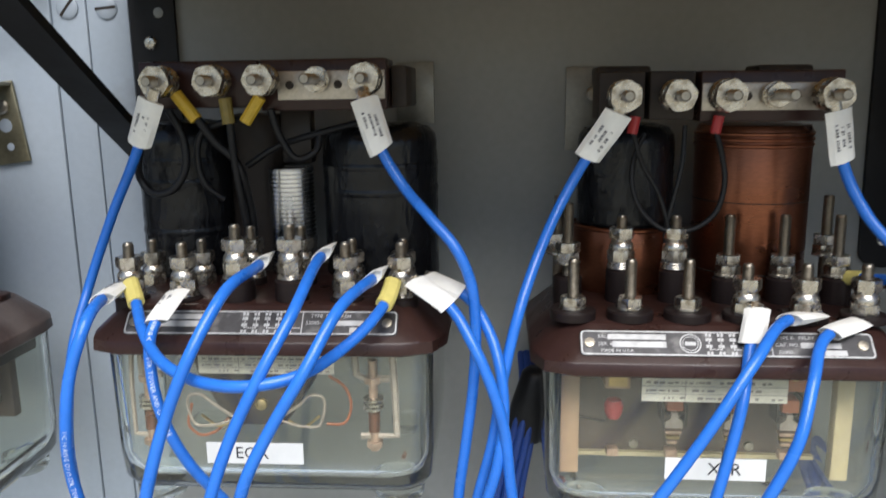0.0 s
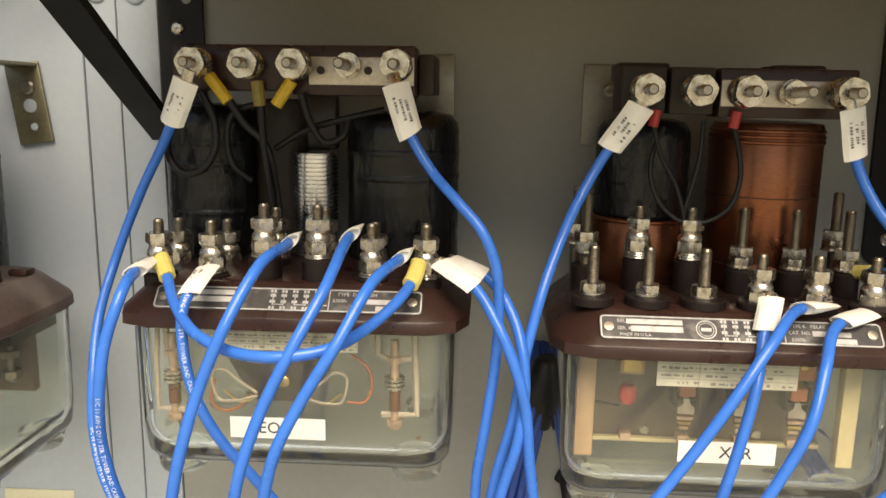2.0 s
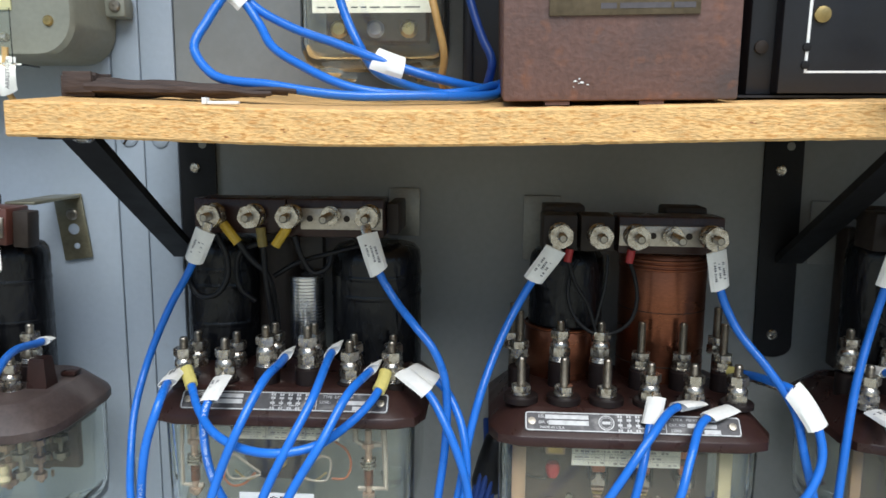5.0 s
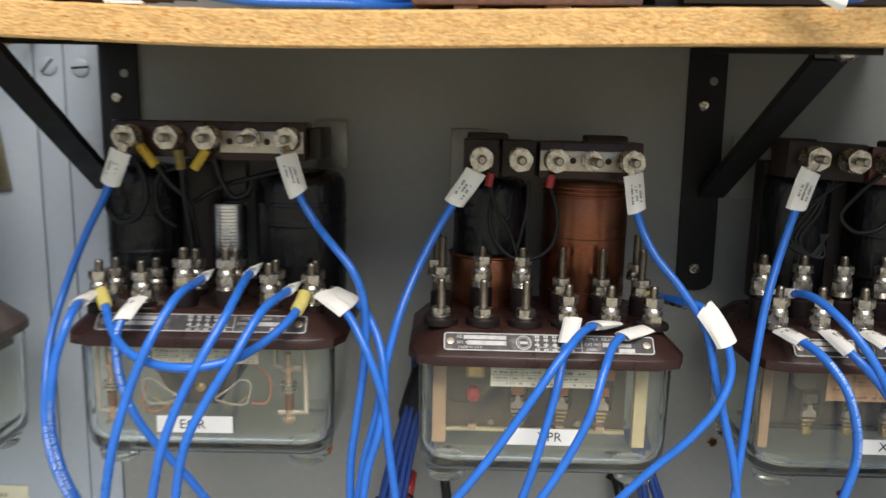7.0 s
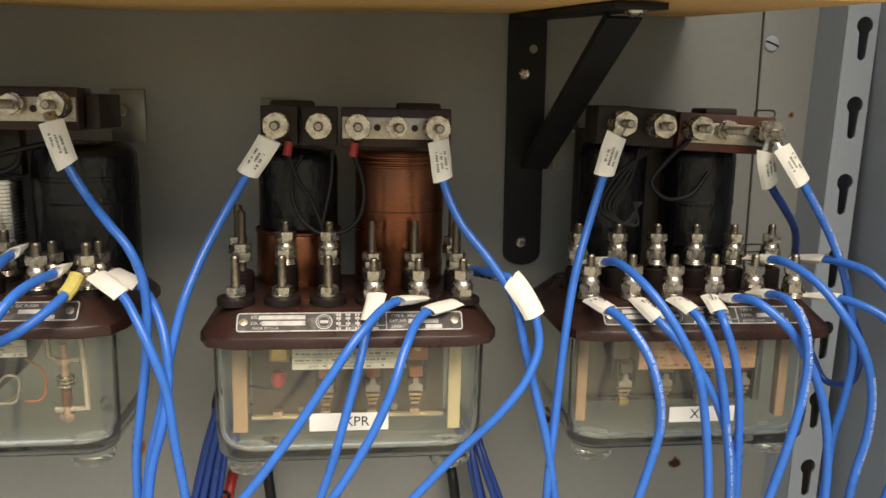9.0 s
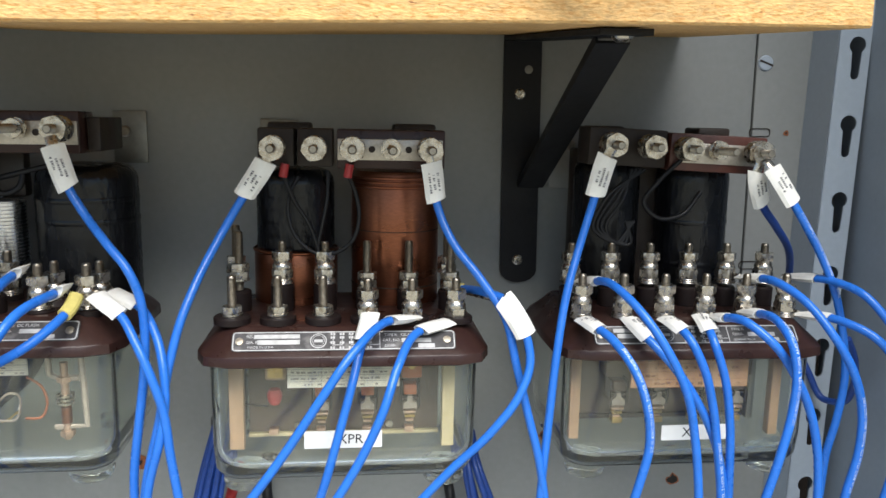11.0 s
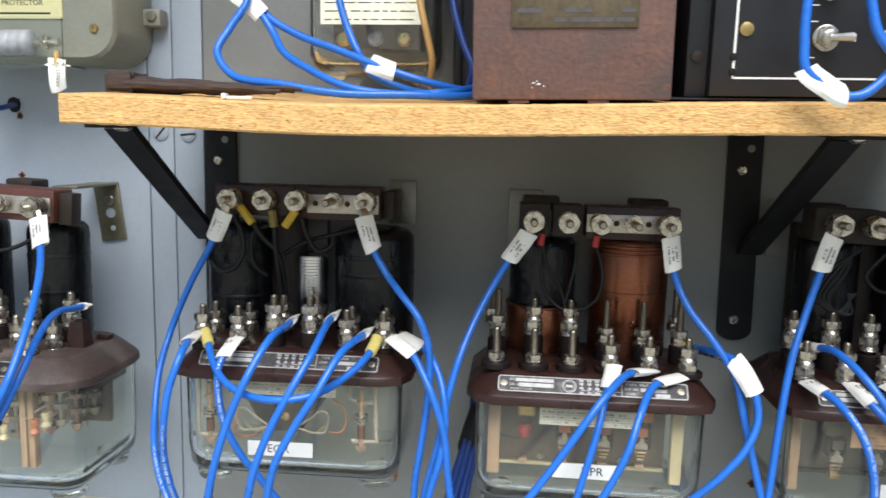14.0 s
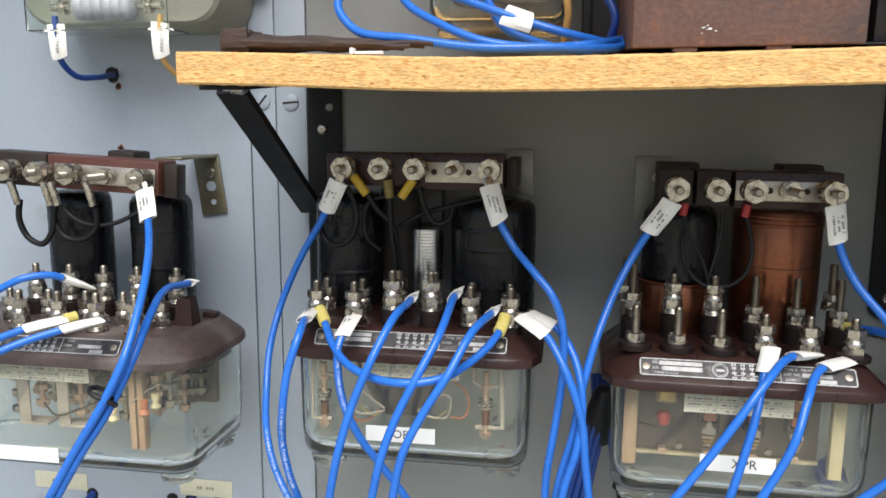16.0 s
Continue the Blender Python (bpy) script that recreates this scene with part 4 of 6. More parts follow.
rd = relay(-0.181, 1.477, 0, 0, "glass-cased relay with black coils and red-brown terminal bar", DEEP, 0.006, 0.070)
name_plate(rd, (), (("TYPE", 0.0245, 0.0035, 0.0026), ("53000-", 0.0225, -0.0001, 0.0026)), seal=-0.053, fd=DEEP, at_x=-0.034)
front_label(rd, "", -0.085, -0.022, -0.0905, -0.0795, 0, DEEP)
coil(rd, -0.0595, 0.0252, 0.001, 0.103, TAPE, "black taped relay coil", wraps=14)
coil(rd, 0.0135, 0.0247, 0.001, 0.101, TAPE, "black taped relay coil", wraps=14)
coil_bands(rd, 0.0135, 0.0247, (0.04, 0.07), TAPE, h=0.004, d=0.0004)
# the upper assembly hangs a little lower at one end
before = set(rd.children)
top_bar(rd, -0.112, -0.0578, 0.1058, 0.1316, INNER)
top_bar(rd, -0.0574, 0.036, 0.1058, 0.1316, BAKE_RED, (-0.050, 0.034))
part("end_block", box(B(), 0.0363, 0.0475, -0.094, -0.079, 0.104, 0.1295, bev=0.001), INNER, rd, "dark end block")
part("mounting_lug", box(B(), -0.028, -0.004, -0.066, -0.04, 0.124, 0.1355, bev=0.002), INNER, rd, "dark lug behind the terminal bar")
top_studs(rd, [-0.107, -0.081, -0.055, -0.029, -0.0035, 0.0275], 0.1187, ("top_nut", "top_nut", "top_nut", "top_nut", "top", "top_nut"))
tilt = pose(-0.02, 0, 0.1187, 0, 3.1, 0) @ pose(0.02, 0, -0.1187)
for ob in rd.children:
    if ob not in before:
        ob.matrix_basis = tilt @ ob.matrix_basis
part("mounting_strap", box(B(), 0.0165, 0.0395, -0.070, -0.0022, 0.1285, 0.1308, bev=0.0008), ZINC, rd, "olive zinc-plated strap to the back panel")
lean = pose(0.028, 0, 0.130, 0, -7.5, 0)
p = part("mounting_plate", box(B(), -0.0118, 0.0118, -0.0045, -0.002, -0.0525, 0.0005, bev=0.001), ZINC, rd, "olive zinc-plated mounting plate with holes", at=lean)
bm = B()
screw_head(bm, pose(0.002, -0.0047, -0.0155) @ OUT, 0.0048, 0.0026)
part("screw", bm, STEEL, p)
bm = B()
for hz, hr in ((-0.0275, 0.0045), (-0.0415, 0.0025)):
    lathe(bm, [(hr, 0), (hr, 0.0002), (hr * 0.6, 0.0003)], 14, pose(0.001, -0.0046, hz) @ OUT)
part("hole", bm, PAINT, p, "bare hole in the strap")
for x in (-0.0895, -0.058, -0.0265, 0.0045, 0.035):
    pillar(rd, x, -0.142, 0, 0.0075, 0.0085)
    stud("short", spin(x, -0.142, 0.0), rd)
for x in (-0.0855, -0.0525, -0.0215, 0.0095, 0.04):
    pillar(rd, x + 0.004, -0.121, 0, 0.0065, 0.0075)
    stud("short", spin(x + 0.004, -0.121, -0.0035), rd)
for x in (-0.075, -0.0455, -0.016, 0.0125, 0.0455):
    pillar(rd, x, -0.098, 0, 0.0185)
    stud("rear", spin(x, -0.098, -0.005), rd)
bm = B()
lathe(bm, [(0.0105, 0), (0.008, 0.021), (0.0072, 0.023)], 4, pose(0.060, -0.112, 0.004, 0, 0, 45))
part("corner_post", bm, BAKE, rd, "tapered bakelite post")
part("corner_step", box(B(), 0.062, 0.073, -0.092, -0.082, 0.0068, 0.0105, bev=0.001), BAKE, rd)
wire(rd, ((-0.080, -0.104, 0.098), (-0.083, -0.102, 0.082), (-0.077, -0.1, 0.067), (-0.066, -0.1, 0.063), (-0.057, -0.1, 0.073), (-0.052, -0.103, 0.094)), 0.0024, BLACKWIRE)
wire(rd, ((-0.0475, -0.104, 0.098), (-0.054, -0.1, 0.083), (-0.047, -0.098, 0.069), (-0.033, -0.098, 0.067), (-0.021, -0.098, 0.075), (-0.016, -0.103, 0.094)), 0.0022, BLACKWIRE)
wire(rd, ((-0.048, -0.098, 0.092), (-0.033, -0.098, 0.081), (-0.012, -0.096, 0.079), (0.008, -0.09, 0.087), (0.018, -0.086, 0.095)), 0.0018, BLACKWIRE)
for x in (-0.0805, -0.0525, -0.0465, -0.0165):
    bm = B()
    sweep(bm, [Vector((x - 0.003, -0.1085, 0.1125)), Vector((x - 0.001, -0.1085, 0.1065)), Vector((x, -0.1055, 0.095))], 0.0029, 10)
    part("crimp_lug", bm, NICKEL, rd, "plated crimp lug", smooth=50)
# inside the glass
paper_card(rd, -0.075, 0.0, -0.0315, -0.0165, -0.137 - DEEP, CARD)
part("back_frame", box(B(), -0.068, 0.066, -0.085, -0.078, -0.066, -0.0172, bev=0.0008), BRONZE, rd, "dull bronze contact frame")
part("armature_block", box(B(), -0.06, 0.018, -0.118, -0.09, -0.05, -0.0172, bev=0.002), DARKBLOCK, rd, "dark armature block")
part("armature_plate", box(B(), 0.02, 0.07, -0.11, -0.062, -0.030, -0.0172, bev=0.001), INNER, rd, "dark plate under the rim")
for x in (0.028, 0.0345):
    part("frame_post", box(B(), x, x + 0.005, -0.145, -0.137, -0.083, -0.0172, bev=0.0008), TAN, rd, "tan fibre frame post")
for x in (-0.061, -0.029):
    bm = B()
    box(bm, x, x + 0.009, -0.146, -0.1445, -0.066, -0.0172)
    box(bm, x, x + 0.022, -0.146, -0.132, -0.068, -0.0662)
    part("contact_strip", bm, PALEMETAL, rd, "pale bent contact strip", smooth=0)
for k, x in enumerate((-0.068, -0.048, -0.038, -0.016, -0.006, 0.012, 0.020, 0.047, 0.056)):
    for n, y in enumerate((-0.136, -0.112, -0.09)):
        if n and k % 2:
            continue
        bm = B()
        low = -0.064 + 0.006 * ((k + n) % 3)
        rod(bm, (x, y, -0.0175), (x, y, low), 0.0019)
        for q in range(3):
            nut(bm, 0, 0.0042, 0.0056, pose(x, y, low + 0.003 + 0.0125 * q, 0, 0, 37 * (k + q)))
        part("contact_post", bm, CONTACT if (k + n) % 2 else STEEL, rd, "contact post with nuts")
for k, x in enumerate((0.0505, 0.041, 0.016)):
    bm = B()
    lathe(bm, [(0.003, -0.006), (0.0042, -0.004), (0.0022, -0.001), (0.0034, 0.004), (0.0026, 0.006)], 12, pose(x, -0.146, -0.043 - 0.006 * k))
    part("contact_insulator", bm, CREAM if k != 1 else ORANGE, rd)
wire(rd, ((-0.04, -0.146, -0.05), (-0.03, -0.148, -0.058), (-0.014, -0.148, -0.054), (0.004, -0.146, -0.046)), 0.0008, INNER)
wire(rd, ((0.03, -0.146, -0.046), (0.045, -0.14, -0.035), (0.06, -0.13, -0.030)), 0.0008, PALEMETAL)

# ---- wires on the relays ----
CABLES = [
    ("A", 0.006, 0.026, "w", ((0.005, 0.478, 1.6), (0.001, 0.48, 1.591), (-0.012, 0.49, 1.569), (-0.036, 0.505, 1.534), (-0.054, 0.505, 1.493), (-0.055, 0.485, 1.466), (-0.052, 0.47, 1.443), (-0.049, 0.46, 1.415), (-0.04, 0.45, 1.392), (-0.029, 0.445, 1.373), (-0.015, 0.44, 1.354), (0.046, 0.444, 1.262), (0.087, 0.45, 1.17))),
    ("A", 0.004, 0.024, "w", ((-0.012, 0.462, 1.506), (-0.011, 0.445, 1.505), (-0.005, 0.41, 1.5), (-0.01, 0.402, 1.479), (-0.013, 0.4, 1.457), (-0.016, 0.405, 1.431), (-0.014, 0.41, 1.407), (-0.01, 0.42, 1.379), (0.003, 0.424, 1.274), (0.012, 0.43, 1.17))),
    ("A", 0.004, 0.016, "y", ((-0.008, 0.46, 1.509), (-0, 0.448, 1.502), (0.011, 0.43, 1.491), (0.029, 0.41, 1.482), (0.048, 0.4, 1.478), (0.069, 0.395, 1.478), (0.088, 0.4, 1.48), (0.104, 0.42, 1.485), (0.117, 0.437, 1.495), (0.122, 0.452, 1.502), (0.124, 0.462, 1.51))),
    ("A", 0.004, 0.024, "w", ((0.02, 0.455, 1.505), (0.02, 0.44, 1.502), (0.017, 0.425, 1.491), (0.018, 0.42, 1.472), (0.022, 0.42, 1.451), (0.031, 0.42, 1.432), (0.044, 0.425, 1.411), (0.056, 0.43, 1.392), (0.067, 0.435, 1.372), (0.117, 0.439, 1.271), (0.15, 0.445, 1.17))),
    ("A", 0.003, 0.0145, "k", ((0.057, 0.475, 1.515), (0.059, 0.45, 1.516), (0.056, 0.415, 1.513), (0.047, 0.395, 1.492), (0.035, 0.39, 1.462), (0.028, 0.385, 1.436), (0.022, 0.385, 1.407), (0.019, 0.385, 1.387), (0.004, 0.389, 1.278), (-0.005, 0.395, 1.17))),
    ("A", 0.003, 0.0145, "k", ((0.089, 0.475, 1.52), (0.089, 0.45, 1.519), (0.085, 0.41, 1.502), (0.074, 0.395, 1.48), (0.063, 0.39, 1.457), (0.055, 0.385, 1.434), (0.049, 0.385, 1.408), (0.045, 0.385, 1.387), (0.026, 0.389, 1.278), (0.014, 0.395, 1.17))),
    ("A", 0.003, 0.0145, "k", ((0.116, 0.465, 1.51), (0.115, 0.448, 1.511), (0.106, 0.415, 1.506), (0.094, 0.395, 1.484), (0.08, 0.39, 1.461), (0.07, 0.385, 1.441), (0.063, 0.385, 1.414), (0.06, 0.385, 1.388), (0.049, 0.389, 1.279), (0.041, 0.395, 1.17))),
    ("A", 0.002, 0.024, "h", ((0.133, 0.46, 1.508), (0.139, 0.452, 1.506), (0.151, 0.445, 1.499), (0.162, 0.435, 1.484), (0.17, 0.43, 1.467), (0.176, 0.43, 1.446), (0.179, 0.43, 1.418), (0.183, 0.43, 1.386), (0.185, 0.43, 1.363), (0.193, 0.434, 1.266), (0.198, 0.44, 1.17))),
    ("A", 0.002, 0.022, "h", ((0.137, 0.475, 1.506), (0.144, 0.468, 1.505), (0.159, 0.46, 1.499), (0.169, 0.45, 1.486), (0.175, 0.44, 1.467), (0.176, 0.435, 1.447), (0.173, 0.43, 1.427), (0.166, 0.43, 1.401), (0.163, 0.43, 1.38), (0.162, 0.43, 1.362), (0.157, 0.434, 1.266), (0.154, 0.44, 1.17))),
    ("A", 0.006, 0.026, "w", ((0.108, 0.478, 1.599), (0.111, 0.475, 1.59), (0.117, 0.475, 1.57), (0.129, 0.47, 1.551), (0.143, 0.458, 1.537), (0.154, 0.452, 1.525), (0.161, 0.45, 1.509), (0.163, 0.45, 1.489), (0.162, 0.447, 1.462), (0.158, 0.445, 1.431), (0.154, 0.445, 1.402), (0.153, 0.445, 1.371), (0.152, 0.445, 1.353), (0.147, 0.449, 1.261), (0.144, 0.455, 1.17))),
    ("B", 0.006, 0.026, "w", ((0.234, 0.48, 1.59), (0.23, 0.482, 1.581), (0.22, 0.485, 1.567), (0.205, 0.48, 1.542), (0.192, 0.465, 1.516), (0.183, 0.452, 1.492), (0.176, 0.445, 1.464), (0.171, 0.44, 1.435), (0.163, 0.44, 1.403), (0.158, 0.44, 1.371), (0.144, 0.444, 1.27), (0.134, 0.45, 1.17))),
    ("B", 0.005, 0.024, "w", ((0.332, 0.48, 1.589), (0.334, 0.48, 1.58), (0.336, 0.478, 1.561), (0.345, 0.47, 1.537), (0.362, 0.458, 1.514), (0.376, 0.45, 1.492), (0.383, 0.445, 1.462), (0.39, 0.442, 1.433), (0.397, 0.44, 1.405), (0.403, 0.44, 1.37), (0.418, 0.444, 1.27), (0.429, 0.45, 1.17))),
    ("B", 0.01, 0.027, "yw", ((0.351, 0.5, 1.499), (0.356, 0.49, 1.501), (0.366, 0.465, 1.504), (0.377, 0.447, 1.502), (0.387, 0.44, 1.484), (0.389, 0.435, 1.466), (0.382, 0.43, 1.449), (0.365, 0.428, 1.427), (0.342, 0.43, 1.404), (0.32, 0.43, 1.381), (0.229, 0.434, 1.276), (0.169, 0.44, 1.17))),
    ("B", 0.003, 0.019, "k", ((0.325, 0.462, 1.49), (0.319, 0.458, 1.49), (0.306, 0.45, 1.491), (0.284, 0.425, 1.479), (0.266, 0.415, 1.456), (0.247, 0.412, 1.428), (0.23, 0.41, 1.405), (0.212, 0.41, 1.382), (0.137, 0.414, 1.276), (0.088, 0.42, 1.17))),
    ("B", 0.003, 0.017, "h", ((0.295, 0.46, 1.496), (0.294, 0.456, 1.492), (0.29, 0.45, 1.481), (0.283, 0.435, 1.457), (0.275, 0.428, 1.429), (0.265, 0.425, 1.395), (0.258, 0.425, 1.375), (0.226, 0.429, 1.272), (0.204, 0.435, 1.17))),
    ("B", 0.004, 0.027, "h", ((0.3485, 0.468, 1.487), (0.3445, 0.463, 1.4865), (0.321, 0.446, 1.4835), (0.309, 0.425, 1.469), (0.301, 0.414, 1.449), (0.288, 0.412, 1.421), (0.274, 0.41, 1.398), (0.259, 0.41, 1.376), (0.196, 0.414, 1.273), (0.154, 0.42, 1.17))),
    ("C", 0.006, 0.026, "w", ((0.446, 0.47, 1.594), (0.443, 0.472, 1.588), (0.438, 0.475, 1.566), (0.428, 0.47, 1.536), (0.417, 0.46, 1.504), (0.409, 0.45, 1.466), (0.404, 0.445, 1.424), (0.399, 0.44, 1.378), (0.398, 0.44, 1.352), (0.395, 0.444, 1.261), (0.393, 0.45, 1.17))),
    ("C", 0.003, 0.024, "w", ((0.427, 0.46, 1.488), (0.428, 0.445, 1.488), (0.435, 0.42, 1.484), (0.443, 0.405, 1.471), (0.45, 0.4, 1.449), (0.452, 0.4, 1.425), (0.448, 0.4, 1.407), (0.441, 0.4, 1.382), (0.414, 0.404, 1.276), (0.396, 0.41, 1.17))),
    ("C", 0.004, 0.026, "h", ((0.435, 0.5, 1.504), (0.438, 0.485, 1.506), (0.443, 0.45, 1.511), (0.455, 0.425, 1.497), (0.466, 0.415, 1.479), (0.477, 0.41, 1.455), (0.484, 0.41, 1.425), (0.488, 0.41, 1.393), (0.49, 0.41, 1.363), (0.496, 0.414, 1.266), (0.5, 0.42, 1.17))),
    ("C", 0.004, 0.024, "w", ((0.459, 0.465, 1.487), (0.458, 0.45, 1.485), (0.466, 0.435, 1.476), (0.48, 0.43, 1.46), (0.494, 0.428, 1.439), (0.506, 0.428, 1.413), (0.513, 0.428, 1.383), (0.516, 0.428, 1.352), (0.524, 0.432, 1.261), (0.529, 0.438, 1.17))),
    ("C", 0.003, 0.022, "w", ((0.481, 0.46, 1.487), (0.481, 0.447, 1.488), (0.486, 0.43, 1.481), (0.493, 0.424, 1.465), (0.5, 0.424, 1.442), (0.505, 0.424, 1.413), (0.509, 0.424, 1.385), (0.511, 0.424, 1.355), (0.517, 0.428, 1.262), (0.52, 0.434, 1.17))),
    ("C", 0.003, 0.02, "w", ((0.505, 0.46, 1.489), (0.503, 0.447, 1.487), (0.502, 0.432, 1.479), (0.509, 0.428, 1.456), (0.514, 0.428, 1.427), (0.516, 0.428, 1.394), (0.517, 0.428, 1.352), (0.519, 0.432, 1.261), (0.52, 0.438, 1.17))),
    ("C", 0.006, 0.022, "h", ((0.514, 0.465, 1.486), (0.512, 0.45, 1.489), (0.517, 0.42, 1.493), (0.528, 0.41, 1.483), (0.542, 0.41, 1.465), (0.554, 0.41, 1.442), (0.561, 0.41, 1.417), (0.564, 0.41, 1.389), (0.564, 0.41, 1.36), (0.564, 0.414, 1.265), (0.564, 0.42, 1.17))),
    ("C", 0.003, 0.022, "h", ((0.536, 0.465, 1.489), (0.535, 0.448, 1.492), (0.535, 0.42, 1.494), (0.536, 0.405, 1.486), (0.538, 0.4, 1.468), (0.536, 0.398, 1.445), (0.529, 0.396, 1.417), (0.522, 0.396, 1.391), (0.516, 0.396, 1.37), (0.49, 0.4, 1.27), (0.473, 0.406, 1.17))),
    ("C", 0.01, 0.026, "h", ((0.547, 0.5, 1.505), (0.547, 0.48, 1.508), (0.55, 0.45, 1.511), (0.558, 0.43, 1.503), (0.568, 0.415, 1.486), (0.58, 0.41, 1.464), (0.588, 0.41, 1.437), (0.588, 0.41, 1.414), (0.582, 0.41, 1.385), (0.579, 0.41, 1.359), (0.569, 0.414, 1.264), (0.563, 0.42, 1.17))),
    ("C", 0.003, 0.026, "h", ((0.584, 0.5, 1.505), (0.585, 0.49, 1.506), (0.594, 0.46, 1.509), (0.603, 0.44, 1.504), (0.612, 0.43, 1.491), (0.622, 0.425, 1.472), (0.631, 0.425, 1.443), (0.633, 0.425, 1.405), (0.63, 0.425, 1.367), (0.623, 0.429, 1.268), (0.618, 0.435, 1.17))),
    ("C", 0.003, 0.026, "h", ((0.577, 0.47, 1.485), (0.577, 0.46, 1.487), (0.586, 0.435, 1.489), (0.599, 0.42, 1.482), (0.612, 0.415, 1.465), (0.616, 0.412, 1.441), (0.614, 0.41, 1.413), (0.608, 0.41, 1.384), (0.601, 0.41, 1.358), (0.578, 0.414, 1.264), (0.563, 0.42, 1.17))),
    ("C", 0.006, 0.026, "w", ((0.552, 0.478, 1.586), (0.555, 0.475, 1.581), (0.564, 0.47, 1.565), (0.575, 0.465, 1.545), (0.588, 0.465, 1.524), (0.597, 0.462, 1.502), (0.604, 0.46, 1.474), (0.607, 0.458, 1.446), (0.602, 0.455, 1.417), (0.597, 0.455, 1.394), (0.595, 0.455, 1.366), (0.589, 0.459, 1.268), (0.584, 0.465, 1.17))),
    ("C", 0.006, 0.024, "n", ((0.55, 0.482, 1.584), (0.548, 0.482, 1.578), (0.555, 0.487, 1.559), (0.574, 0.5, 1.54), (0.596, 0.52, 1.521), (0.613, 0.545, 1.499), (0.621, 0.56, 1.478), (0.63, 0.565, 1.449), (0.645, 0.56, 1.413), (0.652, 0.55, 1.395), (0.659, 0.535, 1.397), (0.657, 0.52, 1.417), (0.649, 0.51, 1.438), (0.635, 0.5, 1.458))),
    ("D", 0.005, 0.026, "w", ((-0.147, 0.48, 1.591), (-0.143, 0.476, 1.581), (-0.134, 0.462, 1.562), (-0.116, 0.425, 1.537), (-0.107, 0.395, 1.514), (-0.106, 0.375, 1.49), (-0.117, 0.368, 1.464), (-0.136, 0.365, 1.433), (-0.151, 0.365, 1.409), (-0.218, 0.369, 1.289), (-0.263, 0.375, 1.17))),
    ("D", 0.004, 0.008, "h", ((-0.119, 0.5, 1.515), (-0.119, 0.49, 1.515), (-0.118, 0.455, 1.518), (-0.108, 0.412, 1.509), (-0.106, 0.385, 1.487), (-0.117, 0.374, 1.458), (-0.134, 0.368, 1.43), (-0.149, 0.368, 1.406), (-0.215, 0.372, 1.288), (-0.26, 0.378, 1.17))),
    ("D", 0.006, 0.022, "h", ((-0.184, 0.472, 1.5105), (-0.186, 0.466, 1.514), (-0.1945, 0.458, 1.5198), (-0.2027, 0.447, 1.5262), (-0.2173, 0.435, 1.5255), (-0.232, 0.43, 1.5185), (-0.381, 0.404, 1.342), (-0.485, 0.41, 1.17))),
    ("D", 0.006, 0.026, "h", ((-0.153, 0.436, 1.499), (-0.1573, 0.428, 1.4994), (-0.1797, 0.415, 1.4939), (-0.194, 0.405, 1.4897), (-0.208, 0.395, 1.484), (-0.341, 0.379, 1.325), (-0.434, 0.385, 1.17))),
    ("D", 0.009, 0.026, "yh", ((-0.188, 0.45, 1.496), (-0.1926, 0.44, 1.4955), (-0.206, 0.43, 1.4929), (-0.2274, 0.42, 1.4855), (-0.25, 0.41, 1.472), (-0.36, 0.409, 1.33), (-0.45, 0.415, 1.17))),
]
SLEEVES = {"h": TAG, "w": TAG, "y": YELLOW, "yw": TAG, "yh": TAG, "k": TAG, "n": TAG}
SLEEVE_WORDS = {"h": "white marker sleeve", "w": "white marker sleeve", "y": "yellow crimp sleeve", "yw": "white marker sleeve", "yh": "white marker sleeve", "k": "white marker sleeve", "n": "white marker sleeve"}


def split_line(line, cuts):
    """Cuts a line of points at lengths along it."""
    out, cur, run, k = [], [line[0]], 0.0, 0
    for a, b in zip(line, line[1:]):
        d = (b - a).length
        while k < len(cuts) and run + d >= cuts[k]:
            q = a.lerp(b, (cuts[k] - run) / d)
            cur.append(q)
            out.append(cur)
            cur = [q]
            k += 1
        cur.append(b)
        run += d
    out.append(cur)
    return [[p for i, p in enumerate(s) if i == 0 or (p - s[i - 1]).length > 1e-5] for s in out]


GAP = 0.046
SECTION = ((-1, 0), (-0.72, -0.62), (-0.3, -0.95), (0.3, -0.95), (0.72, -0.62), (1, 0), (0.72, 0.62), (0.3, 0.95), (-0.3, 0.95), (-0.72, 0.62))


FACING = {"h": (-0.1, -0.38, 0.92), "f": (-0.1, -0.6, 0.8), "yh": (-0.1, -0.45, 0.9), "k": (-0.62, -0.25, 0.75)}


